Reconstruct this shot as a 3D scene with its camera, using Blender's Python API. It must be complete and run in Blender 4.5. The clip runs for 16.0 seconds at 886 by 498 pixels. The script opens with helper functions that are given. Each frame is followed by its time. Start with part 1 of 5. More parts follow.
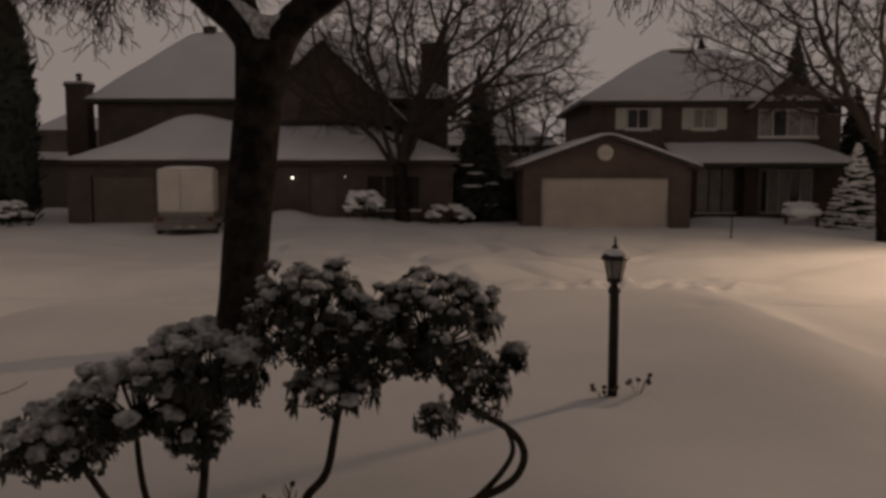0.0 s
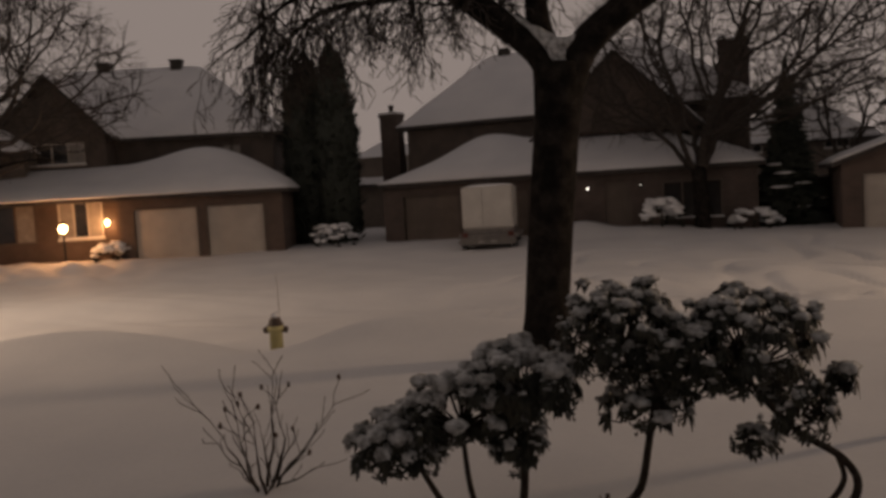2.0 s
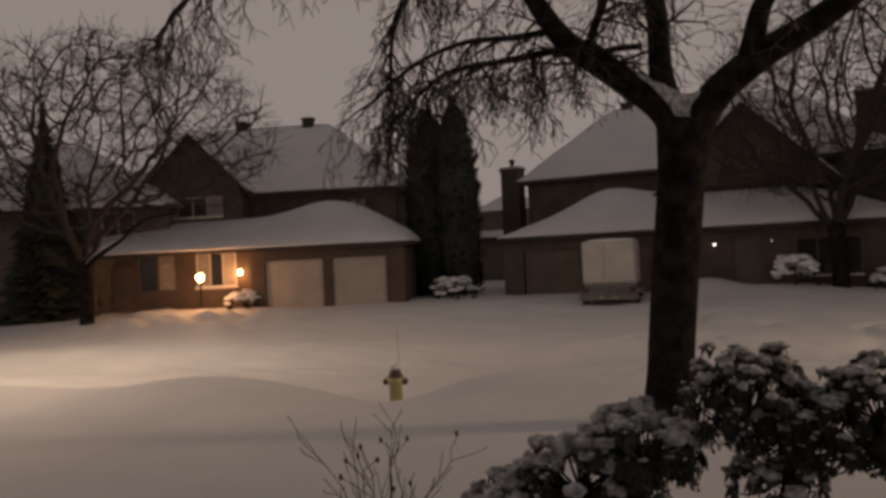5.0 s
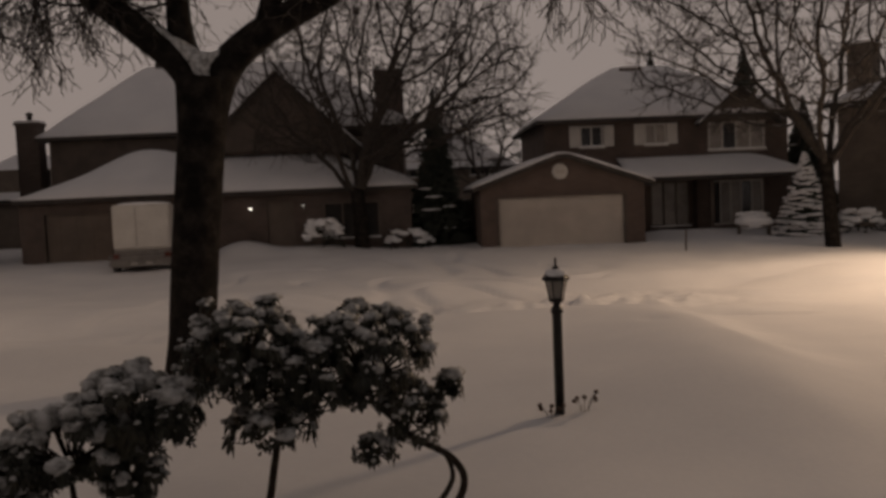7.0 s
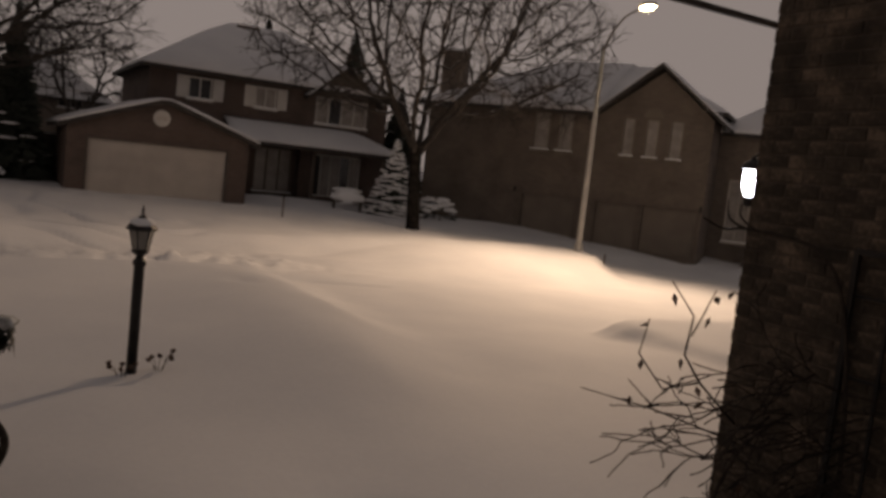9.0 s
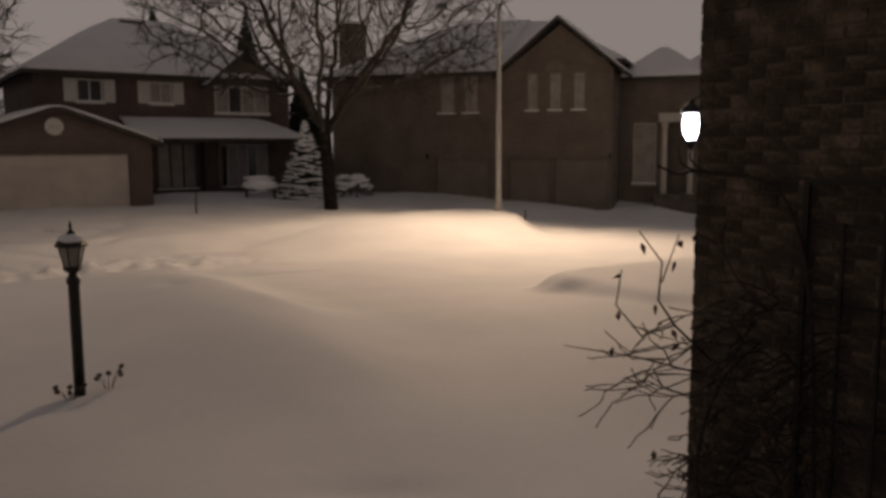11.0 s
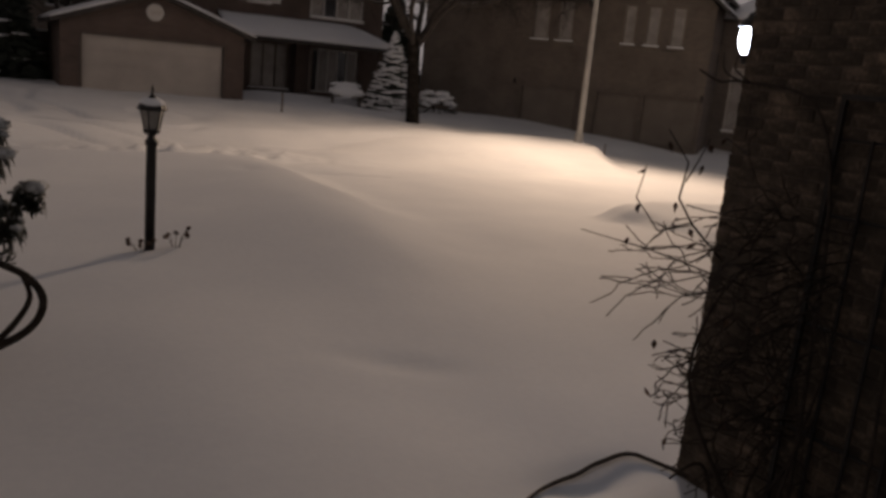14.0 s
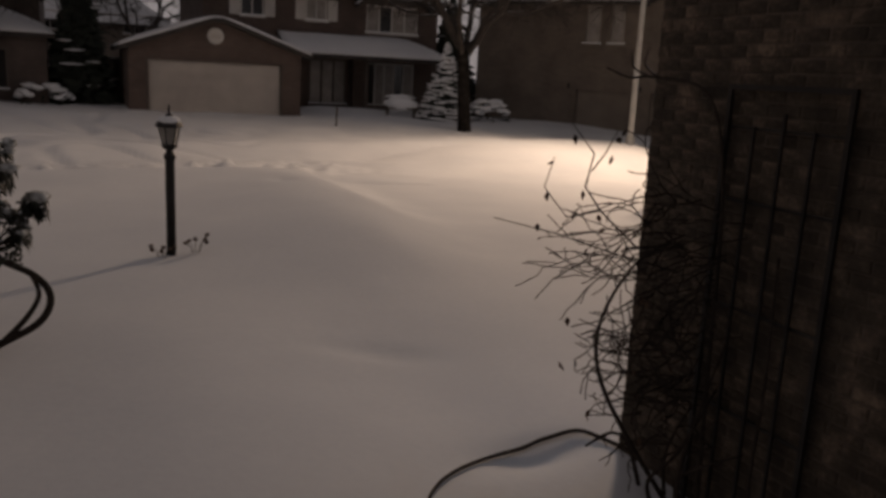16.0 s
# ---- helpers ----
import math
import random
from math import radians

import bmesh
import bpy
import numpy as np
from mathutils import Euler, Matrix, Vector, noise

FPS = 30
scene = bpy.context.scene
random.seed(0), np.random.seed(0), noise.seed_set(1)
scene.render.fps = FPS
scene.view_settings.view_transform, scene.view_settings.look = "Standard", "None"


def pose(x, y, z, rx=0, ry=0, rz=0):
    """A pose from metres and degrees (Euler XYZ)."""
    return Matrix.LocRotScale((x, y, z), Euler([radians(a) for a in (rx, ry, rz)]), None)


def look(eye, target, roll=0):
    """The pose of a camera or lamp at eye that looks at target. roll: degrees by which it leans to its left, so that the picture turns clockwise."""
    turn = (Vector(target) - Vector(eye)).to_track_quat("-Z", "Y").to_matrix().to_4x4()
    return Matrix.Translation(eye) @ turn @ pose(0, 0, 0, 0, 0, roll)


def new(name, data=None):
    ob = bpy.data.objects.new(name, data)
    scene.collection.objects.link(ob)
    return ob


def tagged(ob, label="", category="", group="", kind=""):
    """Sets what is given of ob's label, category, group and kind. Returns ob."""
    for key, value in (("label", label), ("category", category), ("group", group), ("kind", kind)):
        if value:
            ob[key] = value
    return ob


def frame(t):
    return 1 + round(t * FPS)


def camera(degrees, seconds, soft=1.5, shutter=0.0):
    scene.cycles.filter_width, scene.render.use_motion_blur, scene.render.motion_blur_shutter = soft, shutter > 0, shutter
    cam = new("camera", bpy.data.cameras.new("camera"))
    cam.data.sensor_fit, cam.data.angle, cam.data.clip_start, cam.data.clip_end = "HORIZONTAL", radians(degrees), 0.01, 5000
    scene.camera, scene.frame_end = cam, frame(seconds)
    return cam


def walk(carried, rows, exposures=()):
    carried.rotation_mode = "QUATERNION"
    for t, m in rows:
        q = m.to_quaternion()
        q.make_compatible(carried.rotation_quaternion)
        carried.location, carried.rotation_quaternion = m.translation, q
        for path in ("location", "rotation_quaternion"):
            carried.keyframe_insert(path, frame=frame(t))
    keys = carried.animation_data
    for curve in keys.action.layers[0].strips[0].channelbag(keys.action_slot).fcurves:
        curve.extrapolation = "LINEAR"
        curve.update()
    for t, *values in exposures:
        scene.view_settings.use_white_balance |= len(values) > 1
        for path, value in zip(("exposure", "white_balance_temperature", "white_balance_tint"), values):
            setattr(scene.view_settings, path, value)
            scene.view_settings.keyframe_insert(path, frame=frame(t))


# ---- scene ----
cam = camera(57.0, 16.0, 3.4)
PATH = [
    (0, (0.487, 0.785, 2.47), (0.458, 2.776, 2.29), -0.0),
    (0.5, (0.525, 0.727, 2.496), (0.386, 2.714, 2.312), -1.4),
    (1, (0.526, 0.679, 2.532), (0.25, 2.654, 2.375), -2.1),
    (1.5, (0.481, 0.635, 2.538), (-0.012, 2.568, 2.388), -2.3),
    (2, (0.437, 0.592, 2.558), (-0.29, 2.451, 2.421), -3.4),
    (2.5, (0.419, 0.53, 2.594), (-0.448, 2.33, 2.509), -3.3),
    (3, (0.414, 0.491, 2.609), (-0.539, 2.249, 2.564), -2.0),
    (3.2, (0.419, 0.48, 2.607), (-0.571, 2.216, 2.556), -1.4),
    (5.3, (0.49, 0.534, 2.612), (-0.477, 2.284, 2.647), -3.2),
    (5.5, (0.514, 0.513, 2.643), (-0.368, 2.307, 2.718), -3.1),
    (6, (0.591, 0.555, 2.623), (0.005, 2.465, 2.723), -1.8),
    (6.5, (0.684, 0.623, 2.549), (0.442, 2.609, 2.549), -1.6),
    (7, (0.744, 0.679, 2.523), (0.797, 2.675, 2.396), -2.4),
    (7.5, (0.834, 0.644, 2.517), (1.147, 2.612, 2.341), -2.2),
    (8, (0.885, 0.667, 2.486), (1.498, 2.558, 2.263), 0.1),
    (8.5, (0.888, 0.808, 2.463), (1.769, 2.589, 2.233), 4.9),
    (9, (0.803, 0.826, 2.477), (1.783, 2.56, 2.294), 6.4),
    (9.5, (0.777, 0.858, 2.474), (1.812, 2.561, 2.309), 5.1),
    (9.7, (0.783, 0.847, 2.47), (1.847, 2.531, 2.295), 4.2),
    (11.8, (0.374, 1.046, 2.508), (1.563, 2.63, 2.235), -2.3),
    (12, (0.347, 1.041, 2.506), (1.557, 2.608, 2.227), -2.5),
    (12.5, (0.348, 1.017, 2.506), (1.568, 2.572, 2.196), -2.5),
    (13, (0.387, 0.936, 2.454), (1.534, 2.543, 2.133), -0.8),
    (13.5, (0.515, 0.769, 2.364), (1.524, 2.47, 2.069), 3.1),
    (14, (0.629, 0.574, 2.253), (1.613, 2.263, 1.83), 5.6),
    (14.5, (0.743, 0.433, 2.191), (1.738, 2.093, 1.69), 7.3),
    (15, (0.877, 0.276, 2.202), (1.83, 1.964, 1.71), 6.1),
    (15.5, (1.063, -0.018, 2.24), (1.971, 1.706, 1.791), 4.4),
    (16, (1.183, -0.245, 2.299), (1.999, 1.533, 1.885), 3.0),
]
EXPOSURES = [(0.0, 0.0, 6800, 12), (2.5, 0.1, 6850, 13), (5.5, 0.2, 6700, 12), (7.5, 0.1, 6800, 12), (9.0, 0.05, 6700, 12),
             (12.5, 0.0, 6500, 10), (14.5, 0.05, 6150, 11), (16.0, 0.05, 6150, 11)]
walk(cam, [(t, look(eye, target, roll)) for t, eye, target, roll in PATH], EXPOSURES)

# sky glow, street lamps, orange lamps, cold lantern
SKY, STREET, ORANGE, COOL = 0.197, 6600.0, 120.0, 9.0

# ---- light ----
world = bpy.data.worlds.new("night_sky")
scene.world = world
world.use_nodes = True
wn, wl = world.node_tree.nodes, world.node_tree.links
wbg = wn["Background"]
wco = wn.new("ShaderNodeTexCoord")
wse = wn.new("ShaderNodeSeparateXYZ")
wra = wn.new("ShaderNodeValToRGB")
wno = wn.new("ShaderNodeTexNoise")
wmx = wn.new("ShaderNodeMixRGB")
wno.inputs["Scale"].default_value = 1.6
wno.inputs["Detail"].default_value = 3.0
wra.color_ramp.elements[0].position, wra.color_ramp.elements[0].color = 0.28, (1.20, 1.02, 0.945, 1)
wra.color_ramp.elements[1].position, wra.color_ramp.elements[1].color = 1.0, (0.36, 0.31, 0.296, 1)
wmx.blend_type, wmx.inputs[0].default_value = "OVERLAY", 0.12
wl.new(wco.outputs["Generated"], wse.inputs[0])
wl.new(wse.outputs["Z"], wra.inputs[0])
wl.new(wco.outputs["Generated"], wno.inputs["Vector"])
wl.new(wra.outputs[0], wmx.inputs[1])
wl.new(wno.outputs[0], wmx.inputs[2])
wl.new(wmx.outputs[0], wbg.inputs["Color"])
wbg.inputs["Strength"].default_value = SKY


def lamp(name, kind, power, colour, m, size=0.2):
    d = bpy.data.lights.new(name, kind)
    d.energy, d.color = power, colour
    if kind == "SPOT":
        d.spot_size, d.spot_blend, d.shadow_soft_size = radians(138), 1.0, size
    else:
        d.shadow_soft_size = size
    ob = new(name, d)
    ob.matrix_world = m
    return ob


lamp("street_light", "SPOT", STREET, (1.0, 0.70, 0.46), look((19.62, 22.18, 8.50), (11.8, 16.6, 0)), 1.0)
lamp("street_light", "SPOT", STREET * 0.37, (1.0, 0.71, 0.48), look((-20.3, 10.9, 8.50), (-18.8, 13.1, 0)), 1.6)


# ---- materials ----
def material(name, colours, scale=4.0, rough=0.8, metal=0.0, bump=0.3, fine=40.0, spec=0.4, coord="Object", jitter=0.0, glow=None):
    """Two scales of noise between the colours, fine relief, and some change from piece to piece."""
    m = bpy.data.materials.new(name)
    m.use_nodes = True
    n, l = m.node_tree.nodes, m.node_tree.links
    b = n["Principled BSDF"]
    tc = n.new("ShaderNodeTexCoord")
    n1, n2 = n.new("ShaderNodeTexNoise"), n.new("ShaderNodeTexNoise")
    n1.inputs["Scale"].default_value, n1.inputs["Detail"].default_value = scale, 6
    n2.inputs["Scale"].default_value, n2.inputs["Detail"].default_value = fine, 4
    mx = n.new("ShaderNodeMath")
    mx.operation = "MULTIPLY_ADD"
    mx.inputs[1].default_value = 0.35
    r = n.new("ShaderNodeValToRGB")
    els = r.color_ramp.elements
    while len(els) < len(colours):
        els.new(0.5)
    for i, c in enumerate(colours):
        els[i].position = 0.35 + 0.35 * i / max(1, len(colours) - 1)
        els[i].color = (*c, 1)
    l.new(tc.outputs[coord], n1.inputs["Vector"])
    l.new(tc.outputs[coord], n2.inputs["Vector"])
    l.new(n2.outputs[0], mx.inputs[0])
    sub = n.new("ShaderNodeMath")
    sub.operation = "SUBTRACT"
    sub.inputs[1].default_value = 0.175
    l.new(n1.outputs[0], sub.inputs[0])
    l.new(sub.outputs[0], mx.inputs[2])
    l.new(mx.outputs[0], r.inputs[0])
    out = r.outputs[0]
    if jitter:
        oi = n.new("ShaderNodeObjectInfo")
        ge = n.new("ShaderNodeNewGeometry")
        ad = n.new("ShaderNodeMath")
        ad.operation = "ADD"
        fr = n.new("ShaderNodeMath")
        fr.operation = "FRACT"
        mr = n.new("ShaderNodeMapRange")
        mr.inputs["To Min"].default_value, mr.inputs["To Max"].default_value = 1 - jitter, 1 + jitter
        hs = n.new("ShaderNodeHueSaturation")
        l.new(oi.outputs["Random"], ad.inputs[0])
        l.new(ge.outputs["Random Per Island"], ad.inputs[1])
        l.new(ad.outputs[0], fr.inputs[0])
        l.new(fr.outputs[0], mr.inputs["Value"])
        l.new(mr.outputs[0], hs.inputs["Value"])
        l.new(out, hs.inputs["Color"])
        out = hs.outputs[0]
    l.new(out, b.inputs["Base Color"])
    b.inputs["Roughness"].default_value = rough
    b.inputs["Metallic"].default_value = metal
    b.inputs["Specular IOR Level"].default_value = spec
    if bump:
        bp = n.new("ShaderNodeBump")
        bp.inputs["Strength"].default_value = bump
        bp.inputs["Distance"].default_value = 0.02
        l.new(mx.outputs[0], bp.inputs["Height"])
        l.new(bp.outputs[0], b.inputs["Normal"])
    if glow:
        b.inputs["Emission Color"].default_value = (*glow[:3], 1)
        b.inputs["Emission Strength"].default_value = glow[3]
    return m


def brickwork(name, a, b2, mortar):
    """Brick courses for walls that stay far off."""
    m = bpy.data.materials.new(name)
    m.use_nodes = True
    n, l = m.node_tree.nodes, m.node_tree.links
    p = n["Principled BSDF"]
    tc, mp = n.new("ShaderNodeTexCoord"), n.new("ShaderNodeMapping")
    mp.inputs["Rotation"].default_value = (radians(90), 0, 0)
    br, no, mx = n.new("ShaderNodeTexBrick"), n.new("ShaderNodeTexNoise"), n.new("ShaderNodeMixRGB")
    br.inputs["Color1"].default_value, br.inputs["Color2"].default_value, br.inputs["Mortar"].default_value = (*a, 1), (*b2, 1), (*mortar, 1)
    br.inputs["Scale"].default_value = 1.0
    br.inputs["Brick Width"].default_value, br.inputs["Row Height"].default_value, br.inputs["Mortar Size"].default_value = 0.23, 0.078, 0.01
    no.inputs["Scale"].default_value, no.inputs["Detail"].default_value = 0.9, 6
    mx.blend_type, mx.inputs[0].default_value = "OVERLAY", 0.55
    l.new(tc.outputs["Object"], mp.inputs[0])
    l.new(mp.outputs[0], br.inputs["Vector"])
    l.new(tc.outputs["Object"], no.inputs["Vector"])
    l.new(br.outputs["Color"], mx.inputs[1])
    l.new(no.outputs[0], mx.inputs[2])
    l.new(mx.outputs[0], p.inputs["Base Color"])
    p.inputs["Roughness"].default_value = 0.9
    bp = n.new("ShaderNodeBump")
    bp.inputs["Strength"].default_value, bp.inputs["Distance"].default_value = 0.4, 0.01
    l.new(br.outputs["Fac"], bp.inputs["Height"])
    bp.invert = True
    l.new(bp.outputs[0], p.inputs["Normal"])
    return m


SNOW = material("snow", [(0.66, 0.67, 0.70), (0.73, 0.735, 0.755)], 0.6, 0.75, bump=0.35, fine=14, spec=0.25)
SNOWCAP = material("snow_cap", [(0.76, 0.77, 0.79), (0.84, 0.84, 0.85)], 6, 0.75, bump=0.5, fine=50, spec=0.25)
LEAFSNOW = material("thin_leaf_snow", [(0.22, 0.22, 0.21), (0.50, 0.51, 0.51), (0.72, 0.73, 0.74)], 14, 0.8, bump=0.8, fine=60, spec=0.2)
BRICK_BROWN = brickwork("brown_brick", (0.108, 0.072, 0.058), (0.080, 0.055, 0.046), (0.125, 0.105, 0.090))
BRICK_DARK = brickwork("dark_brick", (0.105, 0.074, 0.062), (0.078, 0.057, 0.049), (0.120, 0.102, 0.090))
BRICK_TAN = brickwork("tan_brick", (0.15, 0.12, 0.095), (0.115, 0.092, 0.075), (0.165, 0.142, 0.12))
BRICKNEAR = material("near_brick", [(0.036, 0.028, 0.020), (0.066, 0.050, 0.036), (0.170, 0.126, 0.090)], 5.0, 0.92, bump=1.0, fine=38, jitter=0.25)
MORTAR = material("mortar", [(0.055, 0.043, 0.033), (0.130, 0.100, 0.076)], 5, 0.95, bump=0.8, fine=60)
SIDING = material("dark_siding", [(0.075, 0.060, 0.051), (0.120, 0.094, 0.077)], 1.2, 0.8, bump=0.2, fine=18)
SHINGLE = material("shingle", [(0.04, 0.036, 0.033), (0.07, 0.06, 0.054)], 3, 0.9, bump=0.5, fine=30)
WHITE = material("white_paint", [(0.52, 0.50, 0.47), (0.62, 0.60, 0.56)], 1.5, 0.55, bump=0.12, fine=25)
CREAM = material("cream_door_paint", [(0.40, 0.36, 0.32), (0.48, 0.44, 0.39)], 1.2, 0.55, bump=0.12, fine=25)
BROWN = material("brown_door_paint", [(0.10, 0.08, 0.065), (0.14, 0.11, 0.09)], 1.2, 0.6, bump=0.15, fine=25)
TAUPE = material("taupe_door_paint", [(0.15, 0.125, 0.10), (0.19, 0.16, 0.13)], 1.2, 0.6, bump=0.15, fine=25)
GLASS = material("dark_pane", [(0.02, 0.02, 0.022), (0.04, 0.038, 0.036)], 0.9, 0.12, bump=0.03, fine=6, spec=0.5)
CURTAIN = material("curtained_pane", [(0.24, 0.22, 0.20), (0.36, 0.33, 0.30)], 2.5, 0.35, bump=0.1, fine=9)
BARK = material("bark", [(0.009, 0.008, 0.007), (0.020, 0.017, 0.015), (0.036, 0.031, 0.027)], 5, 0.95, bump=1.0, fine=26, spec=0.08)
TWIG = material("twig_bark", [(0.030, 0.025, 0.021), (0.065, 0.054, 0.046)], 9, 0.9, bump=0.4, fine=60)
STEM = material("shrub_bark", [(0.03, 0.024, 0.02), (0.06, 0.048, 0.039)], 14, 0.9, bump=0.6, fine=70, spec=0.15)
LEAF = material("evergreen_leaf", [(0.012, 0.014, 0.010), (0.026, 0.028, 0.019), (0.045, 0.040, 0.026)], 5, 0.55, bump=0.2, fine=40, jitter=0.35)
DRYLEAF = material("dead_leaf", [(0.05, 0.03, 0.02), (0.10, 0.06, 0.038)], 12, 0.85, bump=0.4, fine=60, jitter=0.3)
NEEDLE = material("conifer_needle", [(0.026, 0.031, 0.025), (0.055, 0.062, 0.048)], 6, 0.8, bump=0.4, fine=30, jitter=0.3)
BLACK = material("black_metal", [(0.012, 0.011, 0.011), (0.028, 0.026, 0.025)], 7, 0.45, 0.3, bump=0.15, fine=60)
GREY = material("galvanised_pole", [(0.34, 0.33, 0.31), (0.46, 0.44, 0.41)], 3, 0.5, 0.35, bump=0.12, fine=40)
FROST = material("frosted_lantern_glass", [(0.20, 0.19, 0.17), (0.30, 0.28, 0.25)], 6, 0.25, bump=0.1, fine=30)
YELLOW = material("yellow_hydrant_paint", [(0.46, 0.41, 0.19), (0.58, 0.53, 0.27)], 6, 0.5, bump=0.25, fine=40)
BONNET = material("dark_hydrant_paint", [(0.07, 0.05, 0.04), (0.12, 0.085, 0.065)], 6, 0.5, bump=0.25, fine=40)
VANWHITE = material("van_white", [(0.50, 0.48, 0.45), (0.60, 0.58, 0.54)], 1.5, 0.45, bump=0.08, fine=12)
VANGREY = material("van_silver", [(0.16, 0.15, 0.145), (0.24, 0.225, 0.21)], 3, 0.4, 0.4, bump=0.08, fine=15)
RED = material("tail_lamp_red", [(0.09, 0.03, 0.022), (0.13, 0.04, 0.03)], 8, 0.25, bump=0.05)
RUBBER = material("tyre_rubber", [(0.015, 0.015, 0.015), (0.03, 0.03, 0.03)], 9, 0.9, bump=0.4)
FENCE = material("fence_wood", [(0.08, 0.065, 0.055), (0.13, 0.11, 0.09)], 3, 0.85, bump=0.5, fine=30)
GLOW_WARM = material("sodium_glow", [(0.9, 0.8, 0.6), (0.9, 0.8, 0.6)], 2, 0.4, bump=0, glow=(1.0, 0.78, 0.45, 30))
GLOW_ORANGE = material("orange_bulb_glow", [(0.9, 0.7, 0.4), (0.9, 0.7, 0.4)], 2, 0.4, bump=0, glow=(1.0, 0.60, 0.26, 16))
GLOW_COOL = material("cool_bulb_glow", [(0.8, 0.85, 0.95), (0.8, 0.85, 0.95)], 2, 0.4, bump=0, glow=(0.85, 0.90, 1.0, 14))
GLOW_FAINT = material("faint_white_glow", [(0.9, 0.9, 0.85), (0.9, 0.9, 0.85)], 2, 0.4, bump=0, glow=(1.0, 0.95, 0.85, 0.35))
GLOW_DIM = material("small_white_glow", [(0.9, 0.9, 0.85), (0.9, 0.9, 0.85)], 2, 0.4, bump=0, glow=(1.0, 0.92, 0.80, 4))


# ---- mesh helpers ----
class Soup:
    """Vertices and faces gathered for one mesh."""

    def __init__(self):
        self.v, self.f = [], []

    def add(self, verts, faces):
        k = len(self.v)
        self.v.extend(verts)
        self.f.extend([tuple(i + k for i in f) for f in faces])
        return self

    def box(self, x0, x1, y0, y1, z0, z1, m=None):
        pts = [Vector((x, y, z)) for z in (z0, z1) for y in (y0, y1) for x in (x0, x1)]
        if m is not None:
            pts = [m @ p for p in pts]
        return self.add(pts, [(0, 2, 3, 1), (4, 5, 7, 6), (0, 1, 5, 4), (2, 6, 7, 3), (0, 4, 6, 2), (1, 3, 7, 5)])

    def prism(self, outline, y0, y1):
        """An outline in x and z, from y0 to y1."""
        n = len(outline)
        self.add([Vector((x, y0, z)) for x, z in outline] + [Vector((x, y1, z)) for x, z in outline],
                 [tuple(range(n)), tuple(range(2 * n - 1, n - 1, -1))] + [(i, i + n, (i + 1) % n + n, (i + 1) % n) for i in range(n)])
        return self

    def tube(self, pts, radii, n=6, cap=True):
        pts = [Vector(p) for p in pts]
        rings, faces = [], []
        d = (pts[1] - pts[0]).normalized()
        a = d.orthogonal().normalized()
        for i, p in enumerate(pts):
            d = (pts[min(i + 1, len(pts) - 1)] - pts[max(i - 1, 0)]).normalized()
            a = (a - d * a.dot(d)).normalized()
            b = d.cross(a)
            for j in range(n):
                t = 2 * math.pi * j / n
                rings.append(p + (a * math.cos(t) + b * math.sin(t)) * radii[i])
        for i in range(len(pts) - 1):
            for j in range(n):
                faces.append((i * n + j, i * n + (j + 1) % n, (i + 1) * n + (j + 1) % n, (i + 1) * n + j))
        if cap:
            faces += [tuple(range(n - 1, -1, -1)), tuple(range((len(pts) - 1) * n, len(pts) * n))]
        return self.add(rings, faces)

    def lathe(self, profile, n=12, m=None):
        """A profile of radius and height, turned round z."""
        vs = [Vector((r * math.cos(2 * math.pi * j / n), r * math.sin(2 * math.pi * j / n), z)) for r, z in profile for j in range(n)]
        if m is not None:
            vs = [m @ p for p in vs]
        fs = [(i * n + j, i * n + (j + 1) % n, (i + 1) * n + (j + 1) % n, (i + 1) * n + j) for i in range(len(profile) - 1) for j in range(n)]
        fs += [tuple(range(n - 1, -1, -1)), tuple(range((len(profile) - 1) * n, len(profile) * n))]
        return self.add(vs, fs)

    def blob(self, c, rx, ry, rz, rng, seg=7, rings=5, rough=0.25):
        """An uneven lump."""
        vs, fs = [], []
        off = Vector((rng.uniform(0, 50), rng.uniform(0, 50), rng.uniform(0, 50)))
        for i in range(rings + 1):
            th = math.pi * i / rings
            for j in range(seg):
                ph = 2 * math.pi * j / seg
                q = Vector((math.sin(th) * math.cos(ph), math.sin(th) * math.sin(ph), math.cos(th)))
                k = 1 + rough * noise.noise(q * 1.7 + off)
                vs.append(Vector(c) + Vector((q.x * rx * k, q.y * ry * k, q.z * rz * k)))
        for i in range(rings):
            for j in range(seg):
                fs.append((i * seg + j, (i + 1) * seg + j, (i + 1) * seg + (j + 1) % seg, i * seg + (j + 1) % seg))
        return self.add(vs, fs)


def mesh(name, soup, mat, smooth=False):
    me = bpy.data.meshes.new(name)
    me.from_pydata([tuple(v) for v in soup.v], [], soup.f)
    me.materials.append(mat)
    if smooth:
        me.polygons.foreach_set("use_smooth", [True] * len(me.polygons))
    me.update()
    return me


def part(name, soup, mat, parent=None, label="", smooth=False, kind=""):
    ob = new(name, mesh(name, soup, mat, smooth))
    ob.parent = parent
    return tagged(ob, label=label, kind=kind)


def thing(name, m, label, category, group="", kind=""):
    ob = new(name)
    ob.matrix_world = m
    ob.empty_display_size = 0.2
    return tagged(ob, label, category, group, kind)


def bevelled(soup, mat, name, parent, width=0.01, label="", segments=2):
    bm = bmesh.new()
    me = mesh(name, soup, mat)
    bm.from_mesh(me)
    bmesh.ops.remove_doubles(bm, verts=bm.verts, dist=1e-5)
    bmesh.ops.bevel(bm, geom=list(bm.edges), offset=width, segments=segments, affect="EDGES", clamp_overlap=True)
    bm.to_mesh(me)
    bm.free()
    ob = new(name, me)
    ob.parent = parent
    return tagged(ob, label=label)


